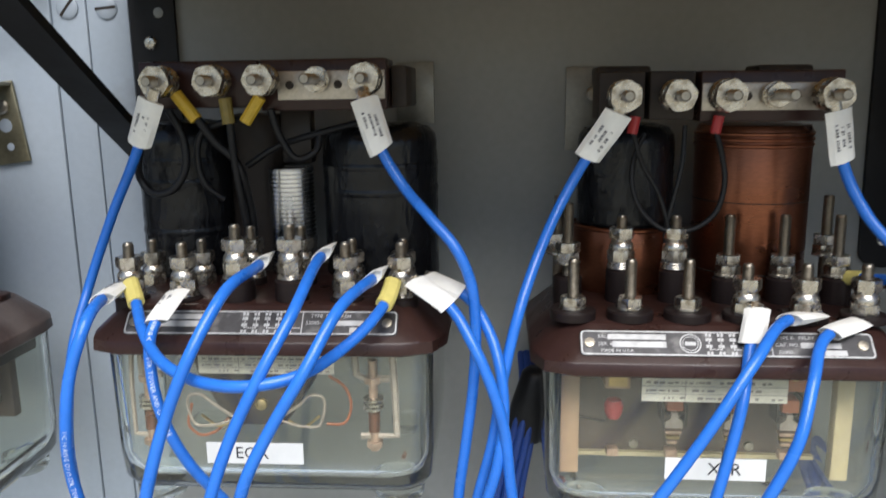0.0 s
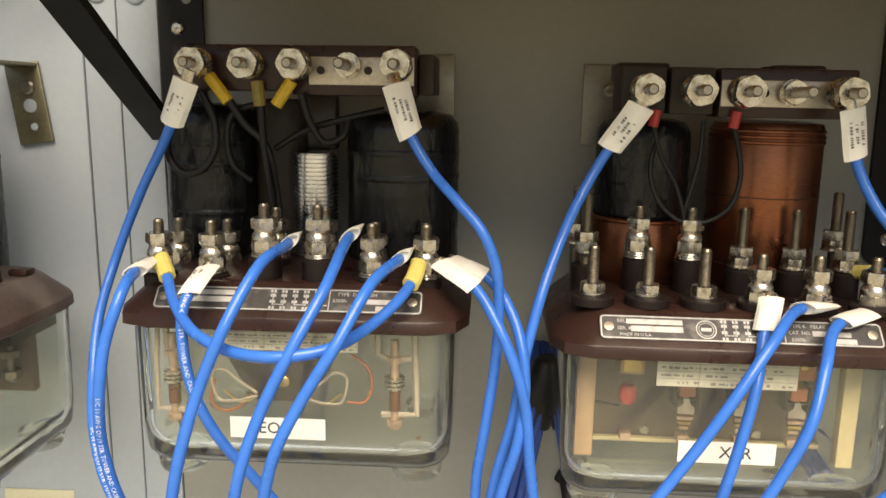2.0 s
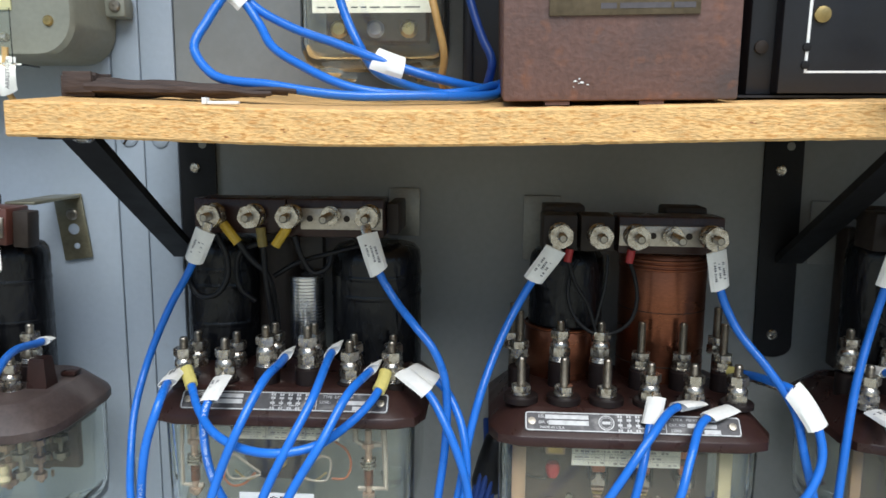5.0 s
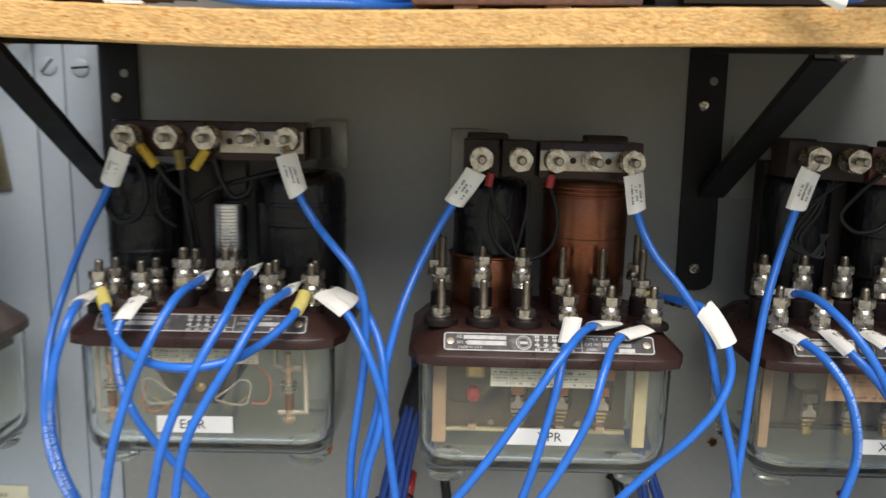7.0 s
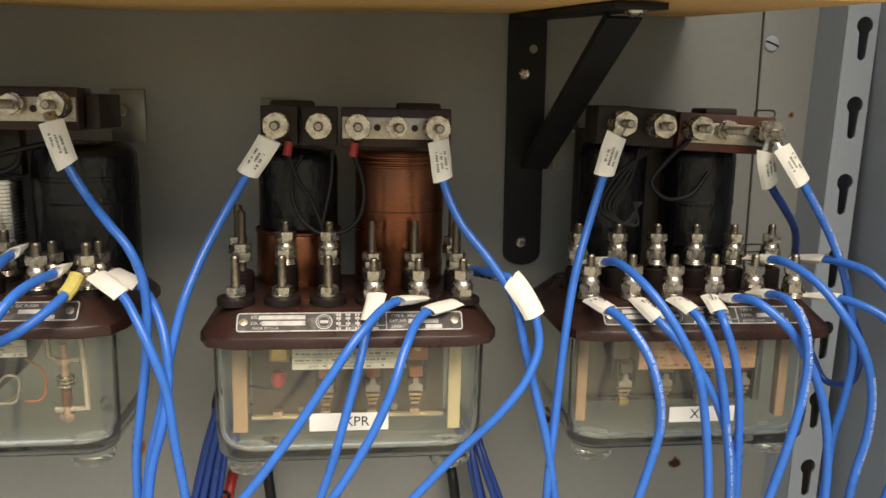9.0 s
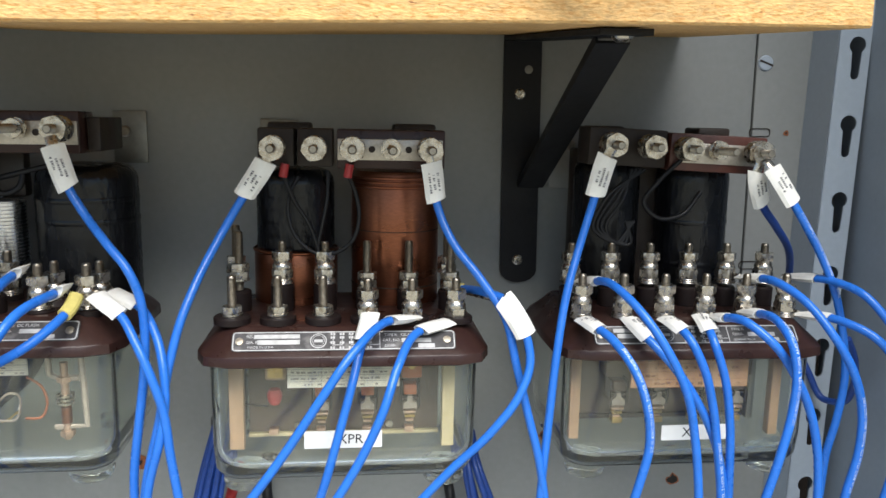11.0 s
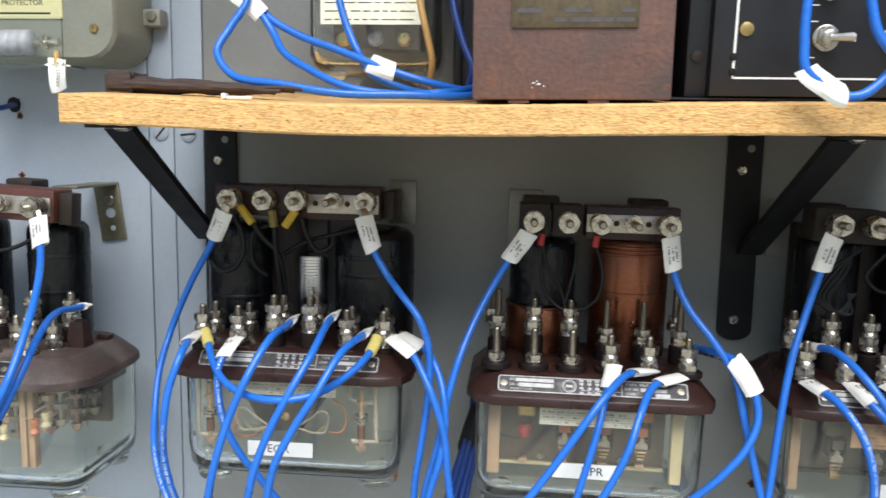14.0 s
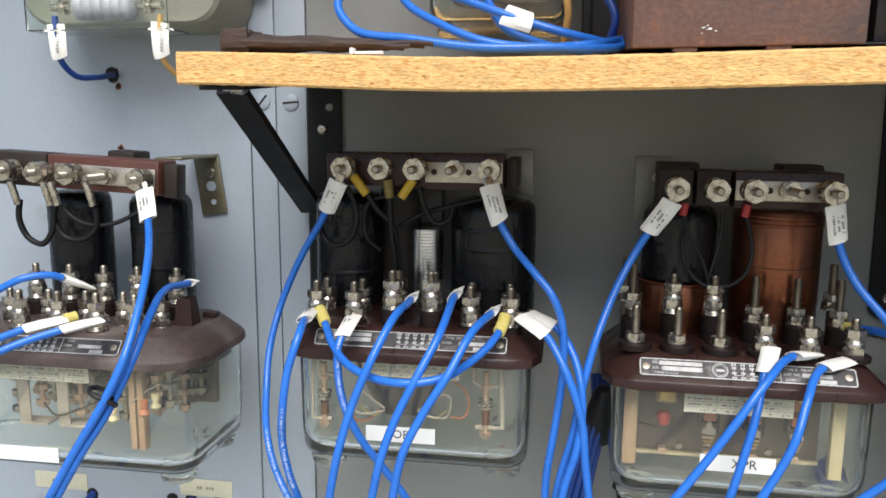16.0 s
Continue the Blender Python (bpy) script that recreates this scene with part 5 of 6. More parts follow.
def flat_sleeve(s, kind="w", w=0.0065, h=0.0031, stiff=0.65):
    """A flattened, thin-walled marker sleeve along s, pinched at the lug and open where the wire leaves it."""
    bm = B()
    if kind == "w" and (s[-1] - s[0]).normalized().y < -0.5:
        kind, w = "f", 0.9 * w
    elif kind == "h":
        w *= 0.85
    up, rows, frames = Vector(FACING.get(kind, (0.13, -0.95, 0.27))), [], []
    for i, q in enumerate(s):
        t = (s[min(i + 1, len(s) - 1)] - s[max(i - 1, 0)]).normalized()
        side = t.cross(up).normalized()
        up = side.cross(t)
        frames.append((q, side, up, t))
    last = len(s) - 1
    # the sleeve is stiff: it bends far less than the wire in it
    frames = [(q.lerp(s[0].lerp(s[-1], i / last), stiff), *rest) for i, (q, *rest) in enumerate(frames)]
    for i, k in [(i, 1.0) for i in range(len(s))] + [(last, 0.9), (max(last - 2, 0), 0.84)]:
        q, side, up, t = frames[i]
        f = i / last
        ww, hh = w * k * (1.06 - 0.06 * f), h * k * (0.5 + 0.5 * min(1.0, 1.6 * f))
        slant = 0.0011 if i == last else 0.0
        rows.append(ring(bm, [q + side * cx * ww + up * cz * hh + t * slant * (cx + cz) for cx, cz in SECTION]))
    for a, b in zip(rows, rows[1:]):
        bridge(bm, a, b)
    bm.faces.new(rows[0])
    bm.faces.new(rows[-1])
    return bm


def cable(lug, tag, kind, pts, label, group, r=0.00265, material=None, both=False):
    e = thing("wire", Matrix.Translation(pts[0]), label, "wire", group)
    line = [q - Vector(pts[0]) for q in spline(pts, 12)]
    total = sum((b - a).length for a, b in zip(line, line[1:]))
    cuts = [lug, lug + tag]
    if kind == "yw":
        cuts = [lug, lug + GAP, lug + GAP + tag]
    if kind == "y":
        cuts += [total - lug - tag, total - lug]
    segs = split_line(line, cuts)
    if kind == "yw":
        bm = B()
        sweep(bm, segs[1], r, 12)
        part("insulation", bm, material or BLUE, e, smooth=70)
        del segs[1]
    bm = B()
    sweep(bm, segs[0] + segs[1][:2], 0.0032, 8, 0.35)
    part("lug", bm, NICKEL, e, "plated ring lug", smooth=60)
    bm = B()
    sweep(bm, segs[2], r, 12)
    part("insulation", bm, material or BLUE, e, smooth=70)

    def sleeve(s):
        if kind == "y":
            bm = B()
            sweep(bm, s, 0.0042, 12, 0.8)
        else:
            bm = flat_sleeve(s, kind)
        return part("sleeve", bm, SLEEVES[kind], e, SLEEVE_WORDS[kind], smooth=25)
    sl = sleeve(segs[1])
    if kind == "y":
        sleeve(segs[3])
    if kind in ("yw", "yh"):
        bm = B()
        sweep(bm, segs[0], 0.0038, 10, 0.8)
        part("crimp", bm, YELLOW, e, "yellow crimp barrel")
    # bars of print on the flat of the marker
    if kind in ("w", "n") and tag > 0.018:
        a, b = segs[1][0], segs[1][-1]
        t = (b - a).normalized()
        side = t.cross(Vector((0.0, -1, 0.2))).normalized()
        out = side.cross(t)
        if out.y > 0:
            out = -out
        m = Matrix((side, t, out)).transposed().to_4x4()
        m.translation = (a + b) / 2 + out * 0.0031
        bm = B()
        rr = random.Random(int(1000 * (pts[0][0] + 2)))
        for k in range(3):
            v = rr.uniform(-0.007, -0.003)
            stop = rr.uniform(0.002, 0.007)
            while v < stop:
                w = rr.uniform(0.0003, 0.0011)
                if rr.random() < 0.75:
                    box(bm, -0.0034 + 0.0027 * k, -0.0020 + 0.0027 * k + rr.uniform(-0.0002, 0.0001), v, v + w, 0, 0.0001)
                v += w + 0.0005
        part("print", bm, TYPED, sl, "faded print on the marker", at=m)
    return e


LEGEND = "1/C 10 AWG CU 19 STR. TOWER AND CASE WIRE"


def legend(ob, line, r, start, down, size=0.0028):
    """Print that follows a wire, on the side that faces out of the cabinet."""
    cu = bpy.data.curves.new("text", 'FONT')
    cu.body, cu.size, cu.align_y, cu.resolution_u = LEGEND, size, 'CENTER', 1
    tmp = bpy.data.objects.new("text", cu)
    me = bpy.data.meshes.new_from_object(tmp)
    bpy.data.objects.remove(tmp)
    if not down:
        line = line[::-1]
    run = [0.0]
    for a, b in zip(line, line[1:]):
        run.append(run[-1] + (b - a).length)
    if not down:
        start = run[-1] - start - max(v.co.x for v in me.vertices)
    for v in me.vertices:
        s = min(max(start + v.co.x, 0), run[-1] - 1e-5)
        i = max(k for k in range(len(run) - 1) if run[k] <= s)
        q = line[i].lerp(line[i + 1], (s - run[i]) / (run[i + 1] - run[i]))
        t = (line[min(i + 2, len(line) - 1)] - line[max(i - 1, 0)]).normalized()
        n = Vector((0.25, -1, 0.2))
        n = (n - t * n.dot(t)).normalized()
        w = n.cross(t)
        a = v.co.y / r
        v.co = q + (r + 0.00015) * (math.cos(a) * n + math.sin(a) * w)
    me.materials.append(WHITE_INK)
    p = new("print", me)
    p.parent = ob
    return tagged(p, "white printed wire legend")


PRINTED = {0: (0.22, True), 1: (0.10, True), 3: (0.02, True), 17: (0.05, False), 20: (0.10, False), 23: (0.05, False), 24: (0.14, False), 26: (0.10, False), 27: (0.04, True)}
for number, (owner, lug, tag, kind, pts) in enumerate(CABLES):
    made = cable(lug, tag, kind, pts, {"w": "blue insulated wire with a white marker sleeve", "h": "blue insulated wire with a white marker sleeve", "y": "blue jumper wire with yellow crimp sleeves", "yw": "blue wire with yellow crimp and white marker", "yh": "blue wire with yellow crimp and white marker", "k": "blue insulated wire with a short white marker sleeve", "n": "dark blue wire with a white marker sleeve"}[kind], "wires on the relays", material=NAVY if kind == "n" else None)
    if number in PRINTED:
        legend([c for c in made.children if c.name.startswith("insulation")][-1], [q - Vector(pts[0]) for q in spline(pts, 12)], 0.00265, *PRINTED[number])

# ---- on and above the shelf ----
RUST = mat("rusted_brown_steel", (0.150, 0.083, 0.068), 0.66, var=0.24, scale=60, fine=330, bump=0.55, spots=((0.095, 0.068, 0.064), 30, 0.48, 0.66), spots2=((0.23, 0.10, 0.058), 120, 0.56, 0.8))
FADED = mat("worn_dark_field", (0.085, 0.075, 0.08), 0.6, var=0.2, scale=200, bump=0.05)
DULLPLATE = mat("tarnished_plate", (0.125, 0.095, 0.058), 0.5, metal=0.4, var=0.3, bump=0.1)
PANEL = mat("black_panel_enamel", (0.014, 0.015, 0.02), 0.4, var=0.15, scale=30, bump=0.06)
OLIVE = mat("olive_grey_casting", (0.25, 0.25, 0.2), 0.5, var=0.1, scale=40, fine=260, bump=0.15)
STRAW = mat("pale_yellow_label", (0.68, 0.64, 0.34), 0.7, var=0.06, bump=0.05)
AMBERWIRE = mat("amber_wire_insulation", (0.5, 0.3, 0.1), 0.45, var=0.1, bump=0.05)
OLDWOOD = mat("weathered_dark_wood", (0.05, 0.033, 0.027), 0.75, var=0.45, scale=60, fine=300, bump=0.6, stretch=(0.25, 1.5, 1.5))
PORC = mat("grey_ribbed_porcelain", (0.32, 0.32, 0.37), 0.3, var=0.05, bump=0.03)


def rust_box():
    e = thing("steel_box", pose(0.251, 0.371, shelf_top(0.371, 0.251), 4.3, -0.5), "rust-brown steel box with a tarnished plate on the shelf", "box")
    bm = B()
    box(bm, -0.057, 0.057, 0, 0.15, 0.0022, 0.15, bev=0.0016)
    part("body", bm, RUST, e)
    for x in (-0.03, 0.016):
        part("foot", box(B(), x - 0.006, x + 0.006, 0.002, 0.014, 0.0002, 0.002), RUST, e)
    pl = part("rating_plate", box(B(), -0.035, 0.0365, -0.0014, -0.0003, 0.0425, 0.075, bev=0.0003), DULLPLATE, e, "tarnished embossed rating plate")
    bm = B()
    rr = random.Random(8)
    for k in range(5):
        x, z = -0.032, 0.0455 + 0.0052 * k
        while x < 0.03:
            w = rr.uniform(0.006, 0.024)
            w = min(w, 0.034 - x)
            if rr.random() < 0.6:
                box(bm, x, x + w, -0.0016, -0.0014, z, z + 0.0026)
            x += w + 0.0015
    part("embossed_fields", bm, FADED, pl)
    bm = B()
    for k in range(7):
        x, z = rr.uniform(-0.024, 0.0), rr.uniform(0.009, 0.013)
        w = rr.uniform(0.0003, 0.0013)
        vs = [bm.verts.new((x + w * math.cos(a) * rr.uniform(0.6, 1.2), -0.0004, z + 0.5 * w * math.sin(a) * rr.uniform(0.5, 1.3))) for a in [2 * math.pi * i / 7 for i in range(7)]]
        bm.faces.new(vs)
    part("paint_flecks", bm, PAPER, e, "small white paint flecks")
    return e


rust_box()


def dark_case():
    e = thing("equipment_case", pose(0.24, 0.535, shelf_top(0.535, 0.24)), "dark grey equipment case behind the rusty steel box", "case")
    part("body", box(B(), -0.071, 0.07, 0, 0.055, 0.0015, 0.19, bev=0.002), PANEL, e)
    part("front_lip", box(B(), -0.0695, -0.064, -0.003, -0.0005, 0.006, 0.188, bev=0.0008), PANEL, e)


dark_case()


def toggle(e, x, z, lean=0):
    m = pose(x, -0.0008, z) @ OUT
    bm = B()
    lathe(bm, [(0.0075, 0), (0.0075, 0.001), (0.0066, 0.0014)], 20, m)
    nut(bm, 0.0015, 0.0042, 0.0062, m)
    lathe(bm, [(0.0044, 0.0042), (0.0044, 0.0075), (0.0036, 0.008)], 16, m)
    b = part("toggle_switch", bm, NICKEL, e, "toggle switch with a chromed bush")
    bm = B()
    lathe(bm, [(0.0017, 0), (0.0024, 0.008), (0.0026, 0.0115), (0.0015, 0.013)], 14, m @ pose(0, 0, 0.0075, 0, lean, 0))
    part("lever", bm, ALU, b)


def control_panel():
    e = thing("control_box", pose(0.333, 0.39, shelf_top(0.39, 0.40), 4.3), "black enamelled control box with white lines and toggle switches", "control box")
    part("body", box(B(), -0.012, 0.178, 0.012, 0.15, 0.0015, 0.15, bev=0.001), PANEL, e)
    part("front_panel", box(B(), 0.0, 0.172, 0.0, 0.011, 0.0025, 0.15, bev=0.0006), PANEL, e)
    part("base_flange", box(B(), -0.022, 0.18, 0.004, 0.15, 0.0002, 0.0013), PANEL, e)
    bm = B()
    for x0, x1, z0, z1 in ((0.0121, 0.0135, 0.0125, 0.15), (0.0121, 0.1485, 0.0125, 0.0136), (0.1471, 0.1485, 0.0125, 0.15), (0.0533, 0.0539, 0.0247, 0.045), (0.1095, 0.1101, 0.0247, 0.045)):
        box(bm, x0, x1, -0.0003, 0.0002, z0, z1)
    for x in (0.0541, 0.1055):
        for z in (0.0247, 0.045, 0.054):
            box(bm, x, x + 0.004, -0.0003, 0.0002, z, z + 0.0006)
    part("white_outline", bm, PAPER, e, "white painted outline")
    words("4", 0.005, pose(0.079, -0.0006, 0.0355) @ OUT, PAPER, e)
    for x, z in ((0.063, 0.036), (0.1008, 0.0355), (0.063, 0.064), (0.1008, 0.064), (0.1435, 0.043)):
        toggle(e, x, z, 62)
    bm = B()
    lathe(bm, [(0.0042, 0), (0.004, 0.0016), (0.002, 0.002)], 16, pose(0.0184, -0.0002, 0.0408) @ OUT)
    part("brass_screw", bm, BRASS, e, "round brass screw")
    bm = B()
    lathe(bm, [(0.0036, 0), (0.0034, 0.0016), (0.0015, 0.002)], 16, pose(-0.006, 0.0118, 0.0255) @ OUT)
    part("side_screw", bm, INNER, e)
    for z in (0.0165, 0.0252):
        bm = B()
        lathe(bm, [(0.0022, 0), (0.002, 0.0008), (0.001, 0.001)], 12, pose(0.0125, -0.0002, z) @ OUT)
        part("small_screw", bm, BLACK, e)
    return e


control_panel()


def plain_wire(pts, label, material=None, r=0.00265, sleeves=(), group="wires lying on the shelf"):
    """A wire with marker sleeves at stretches (from, to) along it, in metres."""
    if group.endswith("shelf"):
        pts = [(x, y, max(z, shelf_top(y, x) + 0.003)) if y > 0.365 else (x, y, z) for x, y, z in pts]
    e = thing("wire", Matrix.Translation(pts[0]), label, "wire", group)
    line = [q - Vector(pts[0]) for q in spline(pts, 12)]
    bm = B()
    sweep(bm, line, r, 12)
    part("insulation", bm, material or BLUE, e, smooth=70)
    for a, b in sleeves:
        s = split_line(line, [a, b])[1]
        part("sleeve", flat_sleeve(s, stiff=0.2), TAG, e, "white marker sleeve", smooth=25)
    return e


plain_wire(((0.03, 0.45, 1.775), (0.035, 0.445, 1.745), (0.027, 0.43, 1.722), (0.022, 0.42, 1.706), (0.033, 0.412, 1.6915), (0.07, 0.405, 1.684), (0.108, 0.402, 1.6785), (0.15, 0.408, 1.6785), (0.19, 0.43, 1.68), (0.196, 0.47, 1.69)), "blue wire looped along the shelf")
plain_wire(((0.02, 0.45, 1.752), (0.042, 0.448, 1.7355), (0.052, 0.445, 1.722), (0.062, 0.435, 1.708), (0.083, 0.425, 1.695), (0.112, 0.415, 1.683), (0.145, 0.415, 1.679), (0.175, 0.42, 1.681), (0.19, 0.45, 1.686), (0.194, 0.5, 1.69)), "blue wire with white marker looped along the shelf", sleeves=((0.006, 0.03),))
plain_wire(((0.03, 0.455, 1.752), (0.05, 0.45, 1.731), (0.07, 0.445, 1.72), (0.1, 0.438, 1.709), (0.13, 0.43, 1.6975), (0.158, 0.43, 1.689), (0.18, 0.44, 1.6845), (0.192, 0.47, 1.686), (0.193, 0.52, 1.69)), "blue wire crossing the shelf", sleeves=((0.110, 0.128),))
plain_wire(((0.092, 0.455, 1.775), (0.097, 0.45, 1.745), (0.104, 0.447, 1.724), (0.112, 0.444, 1.708), (0.12, 0.446, 1.695), (0.14, 0.45, 1.686), (0.17, 0.47, 1.6785), (0.185, 0.52, 1.678)), "blue wire hanging onto the shelf")
plain_wire(((0.146, 0.47, 1.79), (0.15, 0.465, 1.75), (0.156, 0.462, 1.725), (0.160, 0.465, 1.705), (0.158, 0.475, 1.69), (0.165, 0.5, 1.68)), "amber insulated wire beside the glass case", AMBERWIRE, 0.0024)
plain_wire(((0.168, 0.48, 1.79), (0.175, 0.47, 1.74), (0.183, 0.46, 1.715), (0.189, 0.455, 1.70), (0.186, 0.46, 1.686)), "dark blue wire behind the steel box", NAVY)
# wire hanging in front of the control box
plain_wire(((0.3737, 0.352, 1.7517), (0.3718, 0.349, 1.7283), (0.371, 0.347, 1.705), (0.373, 0.346, 1.6899), (0.3825, 0.346, 1.6824), (0.3926, 0.346, 1.6769), (0.4013, 0.346, 1.6773), (0.4112, 0.347, 1.6841), (0.4183, 0.348, 1.693), (0.4255, 0.35, 1.7057), (0.4348, 0.354, 1.7223), (0.4405, 0.36, 1.7508)), "blue wire with white marker in front of the control box", sleeves=((0.0613, 0.0869),))
plain_wire(((0.398, 0.35, 1.7900), (0.402, 0.345, 1.7280), (0.408, 0.342, 1.7060), (0.423, 0.34, 1.6930), (0.443, 0.34, 1.6940), (0.457, 0.343, 1.7080), (0.462, 0.35, 1.7380), (0.46, 0.36, 1.7900)), "blue wire looped in front of the control box")


def old_brush():
    e = thing("brush", pose(-0.046, 0.415, shelf_top(0.40, 0.0)), "weathered wooden brush with worn bristles on the shelf", "brush")
    rr = random.Random(2)
    # the cracked handle: split strips that taper away from the head
    for k, (y, z, w, h, ln) in enumerate(((-0.009, 0.0075, 0.0038, 0.0032, 0.105), (-0.003, 0.010, 0.0042, 0.0035, 0.118), (0.004, 0.0085, 0.0045, 0.0034, 0.112), (0.009, 0.006, 0.0036, 0.003, 0.09), (0.0, 0.0052, 0.006, 0.0036, 0.1))):
        bm = B()
        rows = []
        for i in range(25):
            s = i / 24
            tw = 1 - 0.55 * s
            jag = [1 + 0.28 * noise.noise(Vector((s * 9, j * 2.3, k * 5.1))) for j in range(8)]
            zc = max(z * (1 - 0.55 * s), 0.0026) + 0.0012 * noise.noise(Vector((s * 6, 3.0, k)))
            yc = y * tw - 0.012 * s
            rows.append(ring(bm, [(0.012 + ln * s, yc + w * tw * jag[j] * math.cos(j * math.pi / 4), max(zc + h * tw * jag[j] * math.sin(j * math.pi / 4), 0.0004)) for j in range(8)]))
        for a, b in zip(rows, rows[1:]):
            bridge(bm, a, b)
        bm.faces.new(rows[0][::-1])
        bm.faces.new(rows[-1])
        part("handle_strip", bm, OLDWOOD, e, smooth=30)
    for k in range(9):
        y = -0.012 + 0.0028 * k
        z = 0.0085 + rr.uniform(-0.001, 0.0012)
        part("bristle_tuft", box(B(), -0.003 + rr.uniform(0, 0.003), 0.016, y, y + 0.0021, z - 0.0055, z + 0.006, bev=0.0004), OLDWOOD, e)
    return e


old_brush()
part_clip = thing("cable_clip", pose(0.052, 0.372, shelf_top(0.375, 0.05) + 0.0002), "small white plastic clip on the shelf", "clip")
part("strap", box(B(), -0.007, 0.009, 0, 0.004, 0.0002, 0.0018, bev=0.0004), PAPER, part_clip)
part("head", box(B(), -0.0095, -0.0072, -0.001, 0.005, 0.0002, 0.0036, bev=0.0004), PAPER, part_clip)


def small_relay():
    e = thing("small_relay", pose(0.1125, 0.53, 1.70), "small glass-cased relay with a printed card above the shelf", "relay")

    def o(i, r):
        return rrect(0.096 - 2 * i, 0.09 - 2 * i, r, 6)
    bm = B()
    a = [ring(bm, [(x, y, z) for x, y in q]) for q, z in ((o(0, 0.014), 0.09), (o(0, 0.014), 0.012), (o(0.003, 0.013), 0.004), (o(0.008, 0.011), 0.0), (o(0.012, 0.009), 0.006), (o(0.006, 0.011), 0.009), (o(0.004, 0.011), 0.016), (o(0.004, 0.011), 0.09))]
    for k in (0, 1, 2, 4, 5, 6, 7):
        bridge(bm, a[k], a[(k + 1) % 8])
    bm.faces.new(a[3])
    bm.faces.new(a[4][::-1])
    g = part("glass_case", bm, GLASS, e, "thick moulded glass case", smooth=50)
    g.visible_shadow = False
    for sx in (-1, 1):
        for sy in (-1, 1):
            bm = B()
            lathe(bm, [(0.011, 0), (0.011, -0.003), (0.009, -0.005)], 18, pose(sx * 0.032, sy * 0.03, -0.0004))
            f = part("foot", bm, GLASS, g)
            f.visible_shadow = False
    part("top_plate", box(B(), -0.05, 0.05, -0.048, 0.069, 0.0903, 0.105, bev=0.003), BAKE, e, "brown bakelite top")
    card = part("data_card", box(B(), -0.038, 0.038, -0.0392, -0.0386, 0.034, 0.075), CARD, e, "cream printed card")
    bm = B()
    rr = random.Random(4)
    for k in range(6):
        x = -0.035
        while x < 0.03:
            w = rr.uniform(0.003, 0.012)
            w = min(w, 0.036 - x)
            box(bm, x, x + w, -0.0394, -0.0392, 0.037 + 0.006 * k, 0.0378 + 0.006 * k)
            x += w + 0.002
    part("card_print", bm, INK, card)
    part("inner_block", box(B(), -0.034, 0.034, -0.02, 0.03, 0.018, 0.085, bev=0.003), BRONZE, e)
    for x in (-0.024, 0.0, 0.022):
        bm = B()
        lathe(bm, [(0.005, 0), (0.006, 0.003), (0.004, 0.006)], 16, pose(x, -0.0202, 0.026) @ OUT)
        part("contact", bm, BRASS if x else PORC, e)
    return e


small_relay()


